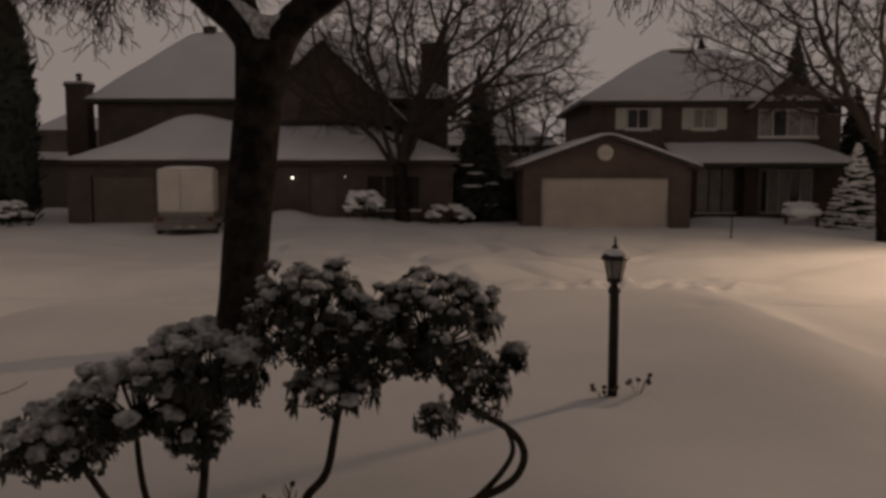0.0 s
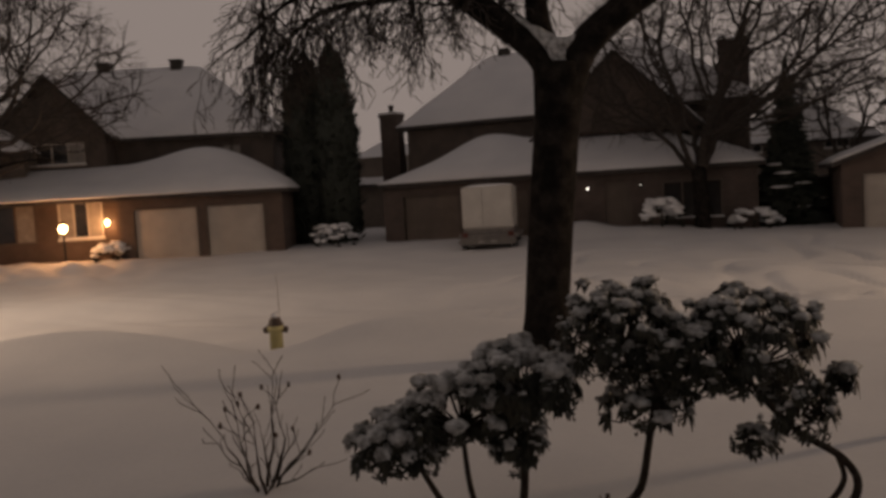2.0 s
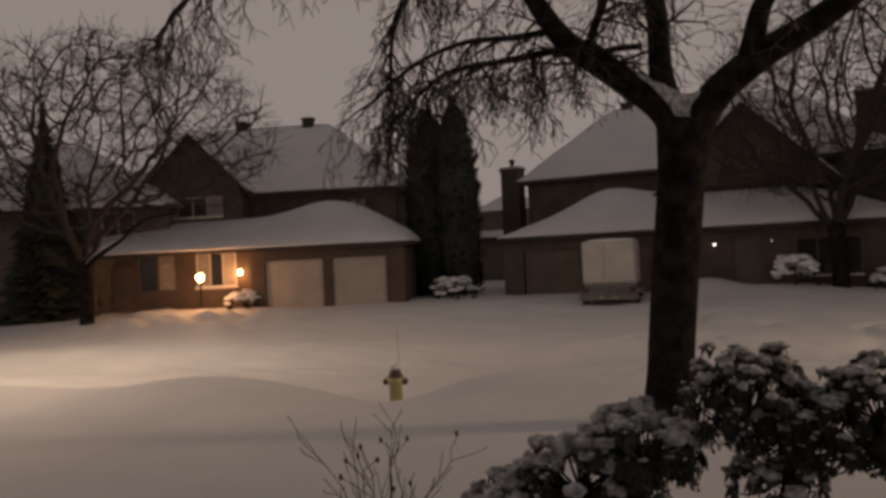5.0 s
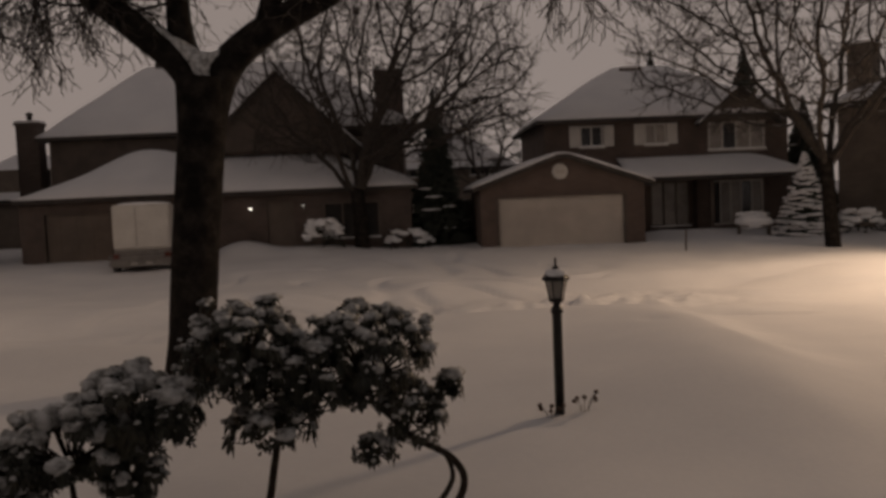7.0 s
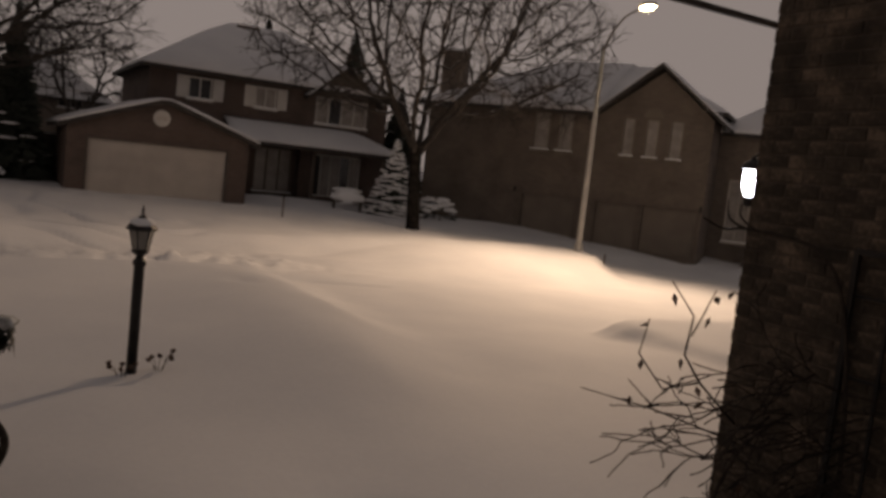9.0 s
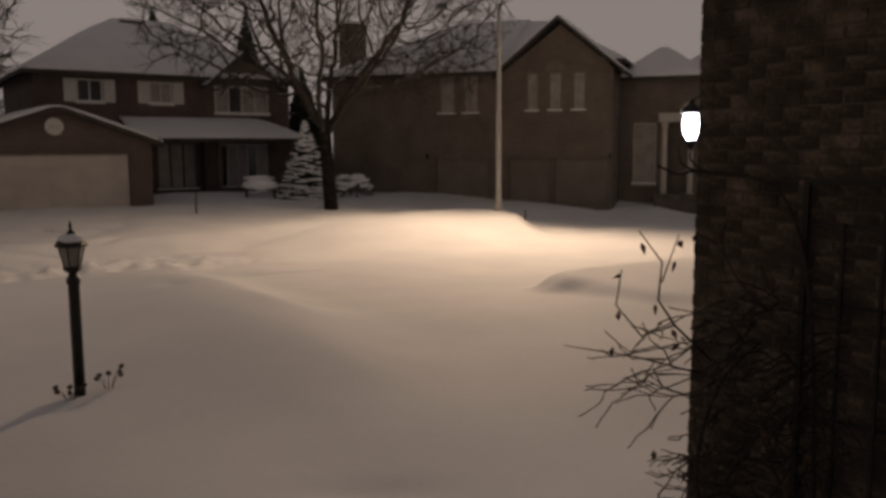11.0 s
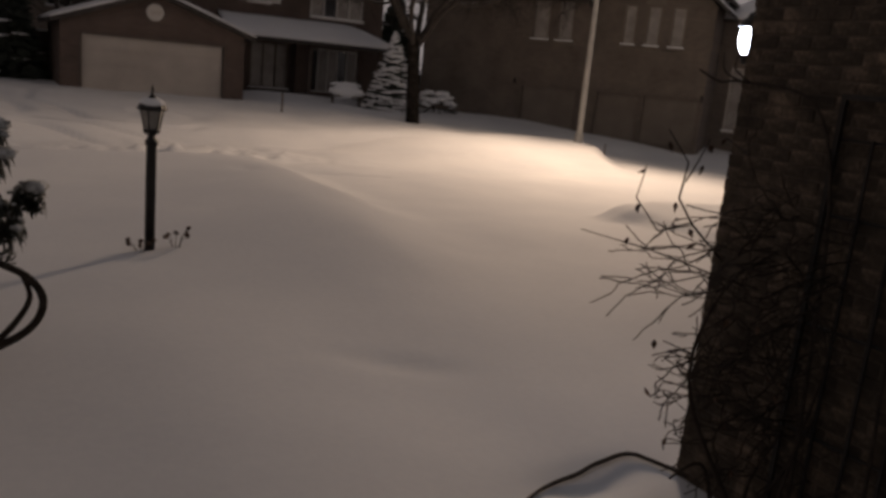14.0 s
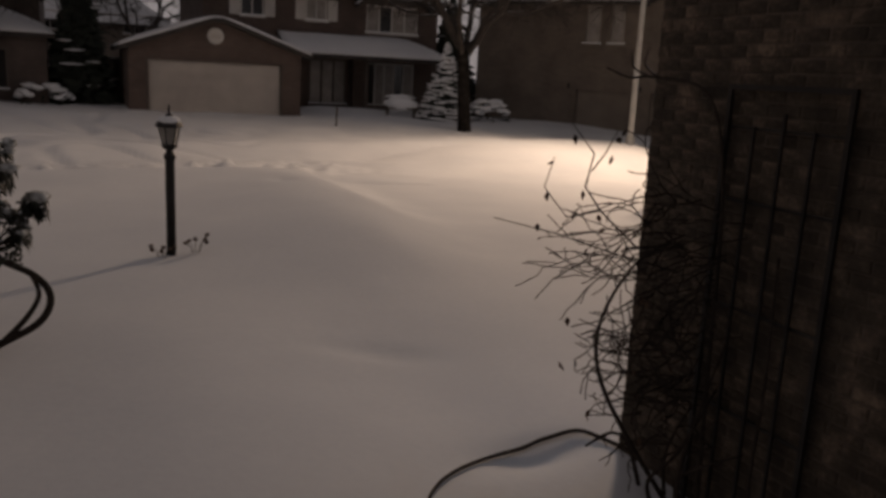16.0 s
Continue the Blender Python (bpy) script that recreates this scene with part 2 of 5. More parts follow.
def curve(pts, n=5):
    """A smooth line through the points."""
    ps = [Vector(p) for p in pts]
    out = []
    for i in range(len(ps) - 1):
        a, b, c, d = ps[max(i - 1, 0)], ps[i], ps[i + 1], ps[min(i + 2, len(ps) - 1)]
        for k in range(n):
            t = k / n
            out.append(0.5 * ((2 * b) + (c - a) * t + (2 * a - 5 * b + 4 * c - d) * t * t + (3 * b - a - 3 * c + d) * t ** 3))
    return out + [ps[-1]]


def taper(a, b, n):
    return [a + (b - a) * i / (n - 1) for i in range(n)]


def smin(values, k):
    values = [v for v in values if v is not None]
    if k <= 0:
        return min(values)
    m = min(values)
    return m - k * math.log(sum(math.exp((m - v) / k) for v in values))


# ---- ground ----
def step(a, b, v):
    t = min(1.0, max(0.0, (v - a) / (b - a)))
    return t * t * (3 - 2 * t)


def road_line(x):
    """The middle of the bend along which the near kerb runs."""
    return 17.6 - 0.165 * ((6 - x) + math.sqrt((6 - x) ** 2 + 16)) - 0.03 * (x - 6)


def inside_yard(x, y):
    """How far a place lies inside the lawn, whose corner is rounded where the driveway meets the road."""
    kerb = road_line(x) + 0.8 * math.exp(-((x + 0.5) / 5.0) ** 2)
    drive = 5.65 - 0.028 * (y - 13.5) ** 2 if y < 13.5 else 5.65
    return smin([kerb - y, drive - x], 0.45)


def inside_mound(x, y):
    """The neighbour's lawn on the other side of the driveway."""
    return smin([13.0 - 0.04 * (x - 12) - y, x - 11.3 - 0.05 * (12 - y)], 0.3)


def ground_height(x, y):
    f = (y - road_line(x)) * 0.95
    n1 = noise.noise(Vector((x * 0.22, y * 0.22, 3.1)))
    n2 = noise.noise(Vector((x * 0.75, y * 0.75, 7.7)))
    n3 = noise.noise(Vector((x * 1.9, y * 1.9, 4.4)))
    d, m = inside_yard(x, y) + 0.18 * n2, inside_mound(x, y) + 0.1 * n3
    # the lawn: highest behind the kerb, falling towards the house
    yard = 0.09 + 0.05 * n1 - 0.26 * step(1.6, 4.0, x) * (1 - step(5.5, 10.0, y))
    yard += (0.17 * math.exp(-((d - 0.9) / 1.3) ** 2) + 0.10 * math.exp(-((d - 2.5) / 2.0) ** 2)) * step(7.5, 11.0, y) * step(-3, 1, x)
    humps = math.exp(-((x + 11.2) / 1.7) ** 2) + 0.85 * math.exp(-((x + 5.6) / 1.7) ** 2) + 0.8 * math.exp(-((x + 16.5) / 2.2) ** 2)
    yard += (0.33 * humps + 0.05) * math.exp(-((d - 0.7) / 0.95) ** 2)
    notch = 0.42 * math.exp(-(((x + 7.9) / 1.05) ** 2 + ((y - 13.4) / 1.1) ** 2))
    dent = 0.09 * math.exp(-(((x - 3.95) / 0.45) ** 2 + ((y - 4.12 - 0.15 * (x - 3.95)) / 0.15) ** 2))
    dent += 0.045 * math.exp(-(((x - 3.55) / 0.50) ** 2 + ((y - 6.15 + 0.3 * (x - 3.55)) / 0.20) ** 2))
    dent += 0.05 * math.exp(-(((x - 4.6) / 0.18) ** 2 + ((y - 14.2) / 0.25) ** 2))
    road = -0.36 + 0.03 * n2
    low = -0.10 + 0.04 * n1 - 0.26 * step(10.0, 14.5, y)
    # fresh snow settled over the driveway, which falls to the road
    paved = road + (low - road) * (1 - step(13.0, 16.0, y)) * step(1.0, 3.0, x)
    e = (1 - step(-0.6 - 1.4 * step(3.0, 5.5, x), 0.35, d)) * (step(5.5, 8.5, y) if x > -6 else 1.0)
    base = (yard - notch) * (1 - e) + paved * e
    base += (0.04 + 0.04 * n1 + 0.012 * (y - 10) - base) * step(-0.30, 0.30, m) * step(7.0, 10.0, y)
    # churned snow where the plough passed, and wheel tracks up to the far driveways
    ruts = 0.05 * noise.noise(Vector((x * 0.6, y * 2.2, 1.0))) * step(1, 2, f) * (1 - step(8, 10, f))
    crumbs = 0.5 * noise.noise(Vector((x * 1.5, y * 1.3, 5.0))) + 0.6 * noise.noise(Vector((x * 2.7, y * 2.5, 2.0))) + 0.5 * noise.noise(Vector((x * 4.6, y * 4.2, 8.0)))
    along = step(-9, -3, x) * (1 - step(6, 10.5, x))
    chop = (0.08 + 0.30 * crumbs * (0.55 + 0.9 * abs(n2))) * math.exp(-((f - 4.2) / (1.5 + 0.8 * n1)) ** 2) * along
    chop += 0.12 * math.exp(-((f - 3.7) / 0.4) ** 2) * along * (0.7 + 0.8 * n2)
    weave = abs(noise.noise(Vector((x * 0.42 + 0.25 * y, y * 0.36, 9.0))))
    tracks = 0.13 * (1 - step(0.0, 0.11, weave)) * step(5.0, 6.5, f) * (1 - step(12, 15, f)) * step(-9, -5, x) * (1 - step(5, 8, x))
    k = step(2, 9, -x)
    far = 0.42 * step(5.6, 7.6, f) + 0.44 * step(8.0 + 2.5 * k, 15.0 + 4.5 * k, f) + 0.07 * n1 * step(7, 9, f) + 0.03 * n2 * step(7, 9, f)
    brow = 18.8 + 0.45 * (y - 20.5) + 0.25 * n2
    side = step(brow - 0.45, brow + 0.35, x)
    far *= 1 - 0.75 * side * (1 - step(24.5, 27.5, y)) * (1 - step(26, 30, x))
    far = max(far, 0.44 * step(2.4, 5.6, f) * step(8, 15, x) * (1 - side))
    pile = 0.13 * step(8.5, 14.0, x) * (1 - step(20.2, 21.8, x)) * math.exp(-(((y - 25.2) / 1.9) ** 2))
    drift = 0.55 * math.exp(-(((x + 6.5) / 1.2) ** 2 + ((y - 33.6) / 1.1) ** 2)) + 0.3 * math.exp(-(((x + 3.5) / 2.5) ** 2 + ((y - 33.4) / 1.2) ** 2))
    drift += 0.30 * math.exp(-(((x - 12) / 3.0) ** 2 + ((y - 35.0) / 1.3) ** 2))
    # shovelled heaps round the lamp before the lit porch
    if x < -17 and y > 18:
        w = math.exp(-(((x + 26.0) / 4.5) ** 2 + ((y - 24.8) / 2.6) ** 2))
        drift += w * (0.10 + 0.55 * abs(noise.noise(Vector((x * 0.55 + y * 0.3, y * 0.55, 6.0)))) + 0.22 * n2)
    furrow = 0.12 * math.exp(-(((x - 8.4) / 1.0) ** 4 + ((y - 18.55 + 0.22 * (x - 8.4)) / 0.13) ** 2))
    return base - dent - furrow + ruts + chop - tracks + far + pile + drift


def axis(a, b, fine_a, fine_b, fine, coarse):
    vals, v = [], a
    while v < b:
        vals.append(v)
        far = max(fine_a - v, v - fine_b, 0)
        v += fine + min(coarse, far * 0.12)
    return vals + [b]


def build_ground():
    xs = axis(-900, 900, -30, 18, 0.15, 60)
    ys = axis(-60, 1500, 2.5, 27, 0.125, 60)
    s = Soup()
    nx = len(xs)
    for y in ys:
        for x in xs:
            s.v.append(Vector((x, y, ground_height(x, y))))
    for j in range(len(ys) - 1):
        for i in range(nx - 1):
            k = j * nx + i
            s.f.append((k, k + 1, k + nx + 1, k + nx))
    ob = part("ground", s, SNOW, smooth=True)
    tagged(ob, "deep fresh snow over lawns, driveway and road", "snow ground", kind="structure")


build_ground()


# ---- houses ----
def wall(name, parent, mat, u0, u1, z0, z1, y, holes=(), thick=0.25, label=""):
    """A wall along x at y, with openings (u0, u1, z0, z1) through it."""
    s = Soup()
    us = sorted({u0, u1, *[h[0] for h in holes], *[h[1] for h in holes]})
    zs = sorted({z0, z1, *[h[2] for h in holes], *[h[3] for h in holes]})
    nu, nz = len(us), len(zs)
    for yy in (y, y + thick):
        s.v.extend(Vector((u, yy, z)) for z in zs for u in us)

    def solid(i, j):
        if not (0 <= i < nu - 1 and 0 <= j < nz - 1):
            return False
        mu, mz = (us[i] + us[i + 1]) / 2, (zs[j] + zs[j + 1]) / 2
        return not any(h[0] < mu < h[1] and h[2] < mz < h[3] for h in holes)

    n = nu * nz
    for j in range(nz - 1):
        for i in range(nu - 1):
            if not solid(i, j):
                continue
            a, b, c, d = j * nu + i, j * nu + i + 1, (j + 1) * nu + i + 1, (j + 1) * nu + i
            s.f += [(a, b, c, d), (a + n, d + n, c + n, b + n)]
            for p, q, di, dj in ((a, b, 0, -1), (b, c, 1, 0), (c, d, 0, 1), (d, a, -1, 0)):
                if not solid(i + di, j + dj):
                    s.f.append((p, p + n, q + n, q))
    return part(name, s, mat, parent, label)


def side_wall(name, parent, mat, x, y0, y1, z0, z1, thick=0.25):
    return part(name, Soup().box(x, x + thick, y0, y1, z0, z1), mat, parent)


def roof(parent, x0, x1, y0, y1, z, left=None, right=None, front=None, back=None, snow=0.2, soft=0.22, cut=None, step_size=0.45, name="roof", drift=None):
    """A roof whose named sides rise at the given slopes from the eaves at height z, under a rounded blanket of snow."""
    nx, ny = max(6, int((x1 - x0) / step_size)), max(6, int((y1 - y0) / step_size))

    def height(x, y, k):
        vals = []
        if left is not None:
            vals.append((x - x0) * left)
        if right is not None:
            vals.append((x1 - x) * right)
        if front is not None:
            vals.append((y - y0) * front)
        if back is not None:
            vals.append((y1 - y) * back)
        if cut is not None:
            vals.append(cut)
        return z + (smin(vals, k) if k else min(vals))

    def slab(top, bottom, mat, nm, label, smooth):
        s = Soup()
        for f in (top, bottom):
            for j in range(ny + 1):
                for i in range(nx + 1):
                    x, y = x0 + (x1 - x0) * i / nx, y0 + (y1 - y0) * j / ny
                    s.v.append(Vector((x, y, f(x, y))))
        n, w = (nx + 1) * (ny + 1), nx + 1
        for j in range(ny):
            for i in range(nx):
                k = j * w + i
                s.f.append((k, k + 1, k + w + 1, k + w))
                s.f.append((n + k, n + k + w, n + k + w + 1, n + k + 1))
        for i in range(nx):
            s.f.append((i, n + i, n + i + 1, i + 1))
            k = ny * w + i
            s.f.append((k, k + 1, n + k + 1, n + k))
        for j in range(ny):
            k = j * w
            s.f.append((k, k + w, n + k + w, n + k))
            k = j * w + nx
            s.f.append((k, n + k, n + k + w, k + w))
        return part(nm, s, mat, parent if nm == name else under, label, smooth)

    under = slab(lambda x, y: height(x, y, 0), lambda x, y: height(x, y, 0) - 0.16, SHINGLE, name, "dark shingle roof with fascia", False)

    def puff(x, y):
        edge = min(x - x0, x1 - x, y - y0, y1 - y)
        return max(height(x, y, soft), z - 0.1) + snow * (0.35 + 0.65 * step(0, 0.5, edge)) + 0.05 * noise.noise(Vector((x * 0.5, y * 0.5, z))) + (drift(x, y) * step(0, 0.9, edge) if drift else 0.0)

    slab(lambda x, y: max(puff(x, y), height(x, y, 0) + 0.03), lambda x, y: height(x, y, 0) + 0.004, SNOW, "snow_blanket", "thick smooth snow on the roof", True)
    return under


def window(parent, u0, u1, z0, z1, y, panes=2, glass=None, shutters=0.0, sill=True, frame_mat=None):
    """A window in its opening: frame, panes, and where given a sill and shutters."""
    fm = frame_mat or WHITE
    w = part("window", Soup().box(u0, u1, y + 0.14, y + 0.16, z0, z1), GLASS, parent, "window in its wall opening")
    f = Soup()
    t = 0.07
    f.box(u0, u1, y + 0.02, y + 0.12, z1 - t, z1)
    f.box(u0, u1, y + 0.02, y + 0.12, z0, z0 + t)
    f.box(u0, u0 + t, y + 0.02, y + 0.12, z0 + t, z1 - t)
    f.box(u1 - t, u1, y + 0.02, y + 0.12, z0 + t, z1 - t)
    step_u = (u1 - u0 - t) / panes
    for i in range(1, panes):
        c = u0 + t / 2 + step_u * i
        f.box(c - 0.03, c + 0.03, y + 0.03, y + 0.12, z0 + t, z1 - t)
    part("frame", f, fm, w, "painted window frame")
    for i in range(panes):
        a, b = u0 + t + step_u * i + 0.0, u0 + step_u * (i + 1)
        g = glass[i % len(glass)] if isinstance(glass, (list, tuple)) else (glass or GLASS)
        part("pane", Soup().box(a + 0.01, b - 0.01, y + 0.08, y + 0.10, z0 + t, z1 - t), g, w)
    if sill:
        part("sill", Soup().box(u0 - 0.06, u1 + 0.06, y - 0.10, y - 0.002, z0 - 0.08, z0 - 0.004), fm, w)
        part("snow", Soup().box(u0 - 0.03, u1 + 0.03, y - 0.09, y - 0.004, z0, z0 + 0.06), SNOWCAP, w, "snow on the sill")
    if shutters:
        for a, b in ((u0 - shutters, u0 - 0.02), (u1 + 0.02, u1 + shutters)):
            sh = Soup().box(a, b, y - 0.05, y - 0.002, z0, z1)
            part("shutter", sh, fm, w, "pale louvred shutter")
    return w


def garage_door(parent, u0, u1, z0, z1, y, mat, label, trim=None):
    """A sectional door: four rows of raised panels."""
    d = part("garage_door", Soup().box(u0, u1, y + 0.13, y + 0.17, z0, z1), mat, parent, label)
    rows, cols = 4, max(4, int((u1 - u0) / 0.6))
    h, w = (z1 - z0) / rows, (u1 - u0) / cols
    for r in range(rows):
        s = Soup().box(u0 + 0.005, u1 - 0.005, y + 0.105, y + 0.13, z0 + r * h + 0.008, z0 + (r + 1) * h - 0.008)
        for c in range(cols):
            s.box(u0 + c * w + 0.07, u0 + (c + 1) * w - 0.07, y + 0.09, y + 0.106, z0 + r * h + 0.1, z0 + (r + 1) * h - 0.1)
        part("panel", s, mat, d)
    tr = Soup().box(u0 - 0.09, u0, y - 0.02, y + 0.1, z0, z1 + 0.09).box(u1, u1 + 0.09, y - 0.02, y + 0.1, z0, z1 + 0.09)
    tr.box(u0, u1, y - 0.02, y + 0.1, z1, z1 + 0.09)
    part("door_trim", tr, trim or SIDING, d, "door surround")
    return d


def chimney(parent, x, y, w, d, z0, z1, mat, pots=1):
    s = Soup().box(x, x + w, y, y + d, z0, z1)
    s.box(x - 0.06, x + w + 0.06, y - 0.06, y + d + 0.06, z1, z1 + 0.14)
    c = part("chimney", s, mat, parent, "brick chimney with a stepped cap")
    part("snow", Soup().box(x - 0.03, x + w + 0.03, y - 0.03, y + d + 0.03, z1 + 0.144, z1 + 0.24), SNOWCAP, c)
    for i in range(pots):
        px = x + w * (i + 1) / (pots + 1)
        part("chimney_pot", Soup().lathe([(0.13, z1 + 0.14), (0.11, z1 + 0.5), (0.17, z1 + 0.52), (0.17, z1 + 0.58), (0.05, z1 + 0.66)], 10, Matrix.Translation((px, y + d / 2, 0))), SHINGLE, c)
    return c


def wall_light(parent, x, y, z, glow, name="wall_light"):
    l = part(name, Soup().box(x - 0.05, x + 0.05, y - 0.03, y - 0.002, z - 0.1, z + 0.14), BLACK, parent, "small wall lantern")
    part("shade", Soup().lathe([(0.02, -0.03), (0.035, 0.02), (0.04, 0.03), (0.01, 0.05)] if glow is not GLOW_ORANGE else [(0.06, -0.1), (0.10, 0.06), (0.12, 0.07), (0.02, 0.16)], 8, Matrix.Translation((x, y - 0.12, z))), BLACK if glow is None else glow, l)
    return l


def house_c():
    h = thing("house", pose(3.77, 31.9, 0), "brown brick two storey house with an attached double garage under snow", "house", "houses along the street")
    b = BRICK_BROWN
    wall("garage_front_wall", h, b, -0.68, 5.65, -0.6, 2.85, 0, [(0, 4.85, 0.35, 2.36)])
    side_wall("garage_side_wall", h, b, -0.68, 0.25, 5.7, -0.6, 2.85)
    side_wall("garage_side_wall", h, b, 5.40, 0.25, 5.7, -0.6, 2.85)
    part("gable", Soup().prism([(-0.68, 2.85), (5.65, 2.85), (2.5, 3.98)], 0.0, 0.25), b, h)
    garage_door(h, 0, 4.85, 0.35, 2.36, 0, CREAM, "pale sectional double garage door")
    v = part("round_vent", Soup().lathe([(0.30, -0.04), (0.30, 0.0), (0.22, 0.02)], 20, pose(2.40, -0.01, 3.32, 90)), WHITE, h, "round white gable vent")
    part("vent_slat", Soup().box(2.22, 2.58, -0.055, -0.035, 3.25, 3.29).box(2.2, 2.6, -0.055, -0.035, 3.33, 3.37), CREAM, v)
    roof(h, -1.0, 5.98, -0.35, 6.3, 2.80, left=0.355, right=0.355, snow=0.16, soft=0.16, step_size=0.35, name="garage_roof")
    wins = [(4.35, 5.40, 4.5, 5.45), (7.30, 8.30, 4.5, 5.45), (10.2, 12.8, 4.15, 5.4), (7.5, 9.3, 0.75, 2.8), (10.2, 12.7, 0.75, 2.75)]
    wall("front_wall", h, b, 2.75, 13.85, -0.6, 5.7, 5.7, wins)
    side_wall("side_wall", h, b, 2.75, 5.95, 14, -0.6, 5.7)
    side_wall("side_wall", h, b, 13.6, 5.95, 14, -0.6, 5.7)
    wall("back_wall", h, b, 3.0, 13.6, -0.6, 5.7, 13.75)
    window(h, *wins[0], 5.7, 2, GLASS, 0.48)
    window(h, *wins[1], 5.7, 2, CURTAIN, 0.48)
    window(h, *wins[2], 5.7, 4, [CURTAIN, GLASS, CURTAIN, CURTAIN])
    window(h, *wins[3], 5.7, 3, CURTAIN, frame_mat=BROWN)
    window(h, *wins[4], 5.7, 5, [GLASS, CURTAIN, CURTAIN, GLASS, CURTAIN], sill=False)
    part("front_pier", Soup().box(9.45, 10.05, 5.1, 5.698, -0.6, 3.1), b, h)
    part("porch_post", Soup().box(9.6, 9.78, 3.9, 4.08, -0.6, 3.1), SIDING, h)
    part("porch_post", Soup().box(13.0, 13.18, 3.9, 4.08, -0.6, 3.1), SIDING, h)
    roof(h, 2.3, 14.3, 5.2, 14.5, 5.72, left=0.62, right=0.62, front=0.62, back=0.62, snow=0.16, name="main_roof")
    roof(h, 5.99, 13.7, 3.4, 5.69, 2.98, right=0.6, front=0.40, snow=0.18, soft=0.08, step_size=0.3, name="porch_roof")
    part("dormer_gable", Soup().prism([(9.9, 5.42), (13.1, 5.42), (11.5, 6.9)], 5.45, 5.69), SIDING, h, "dark boarded gable over the wide window")
    roof(h, 9.6, 13.4, 5.1, 8.5, 5.36, left=0.85, right=0.85, snow=0.12, soft=0.08, step_size=0.25, name="dormer_roof")
    chimney(h, 7.2, 9.3, 1.0, 0.7, 6.0, 8.35, b, 0)
    return h


def house_b():
    h = thing("house", pose(-14.5, 34.3, 0), "dark brick two storey house with a low wing under snow", "house", "houses along the street")
    b = BRICK_DARK
    holes = [(0, 2.63, 0.3, 2.45), (3.15, 5.75, 0.3, 2.45), (9.0, 10.1, 0.5, 2.6), (11.3, 13.6, 1.0, 2.5)]
    wall("front_wall", h, b, -1.0, 14.9, -0.6, 3.0, 0, holes)
    garage_door(h, *holes[0], 0, BROWN, "brown sectional garage door")
    garage_door(h, *holes[1], 0, BROWN, "brown sectional garage door")
    d = part("front_door", Soup().box(9.0, 10.1, 0.12, 0.17, 0.5, 2.6), BROWN, h, "dark front door")
    part("door_panel", Soup().box(9.15, 9.5, 0.10, 0.118, 0.7, 1.4).box(9.6, 9.95, 0.10, 0.118, 0.7, 1.4).box(9.15, 9.95, 0.10, 0.118, 1.6, 2.4), BROWN, d)
    window(h, *holes[3], 0, 3, GLASS, frame_mat=BROWN)
    side_wall("side_wall", h, b, -1.0, 0.25, 4.2, -0.6, 3.0)
    side_wall("side_wall", h, b, 14.65, 0.25, 4.2, -0.6, 3.0)
    roof(h, -1.1, 15.2, -0.45, 4.19, 3.08, left=0.42, right=0.42, front=0.40, snow=0.30, soft=0.4, cut=1.75, name="low_roof",
         drift=lambda x, y: 0.62 * math.exp(-((x - 3.0) / 1.9) ** 2 - ((y - 3.4) / 2.4) ** 2))
    wall("upper_wall", h, SIDING, -1.45, 14.6, -0.6, 5.75, 4.2)
    side_wall("side_wall", h, b, -1.45, 4.45, 13, -0.6, 5.75)
    side_wall("side_wall", h, b, 14.35, 4.45, 13, -0.6, 5.75)
    wall("back_wall", h, b, -1.2, 14.35, -0.6, 5.75, 12.75)
    roof(h, -1.85, 15.1, 3.7, 13.5, 5.92, left=1.08, right=0.78, front=0.78, back=0.78, snow=0.16, name="main_roof")
    part("gable", Soup().prism([(5.5, 4.9), (12.8, 4.9), (9.15, 8.35)], 2.9, 3.15), SIDING, h, "dark boarded front gable")
    part("gable_cheek", Soup().box(5.5, 12.8, 3.15, 4.19, 4.75, 5.2), SIDING, h)
    roof(h, 5.2, 13.1, 2.6, 8.5, 4.62, left=0.95, right=0.95, snow=0.10, soft=0.08, step_size=0.35, name="gable_roof")
    chimney(h, -3.3, 5.0, 1.0, 0.8, -0.6, 6.62, b, 1)
    chimney(h, 13.4, 4.6, 1.3, 0.8, 5.0, 8.35, b, 0)
    wall_light(h, 8.35, 0, 2.35, GLOW_DIM)
    wall_light(h, 10.5, 0, 2.4, GLOW_FAINT)
    part("roof_vent", Soup().box(2.3, 2.9, 8.2, 8.6, 9.2, 9.95), SHINGLE, h)
    return h


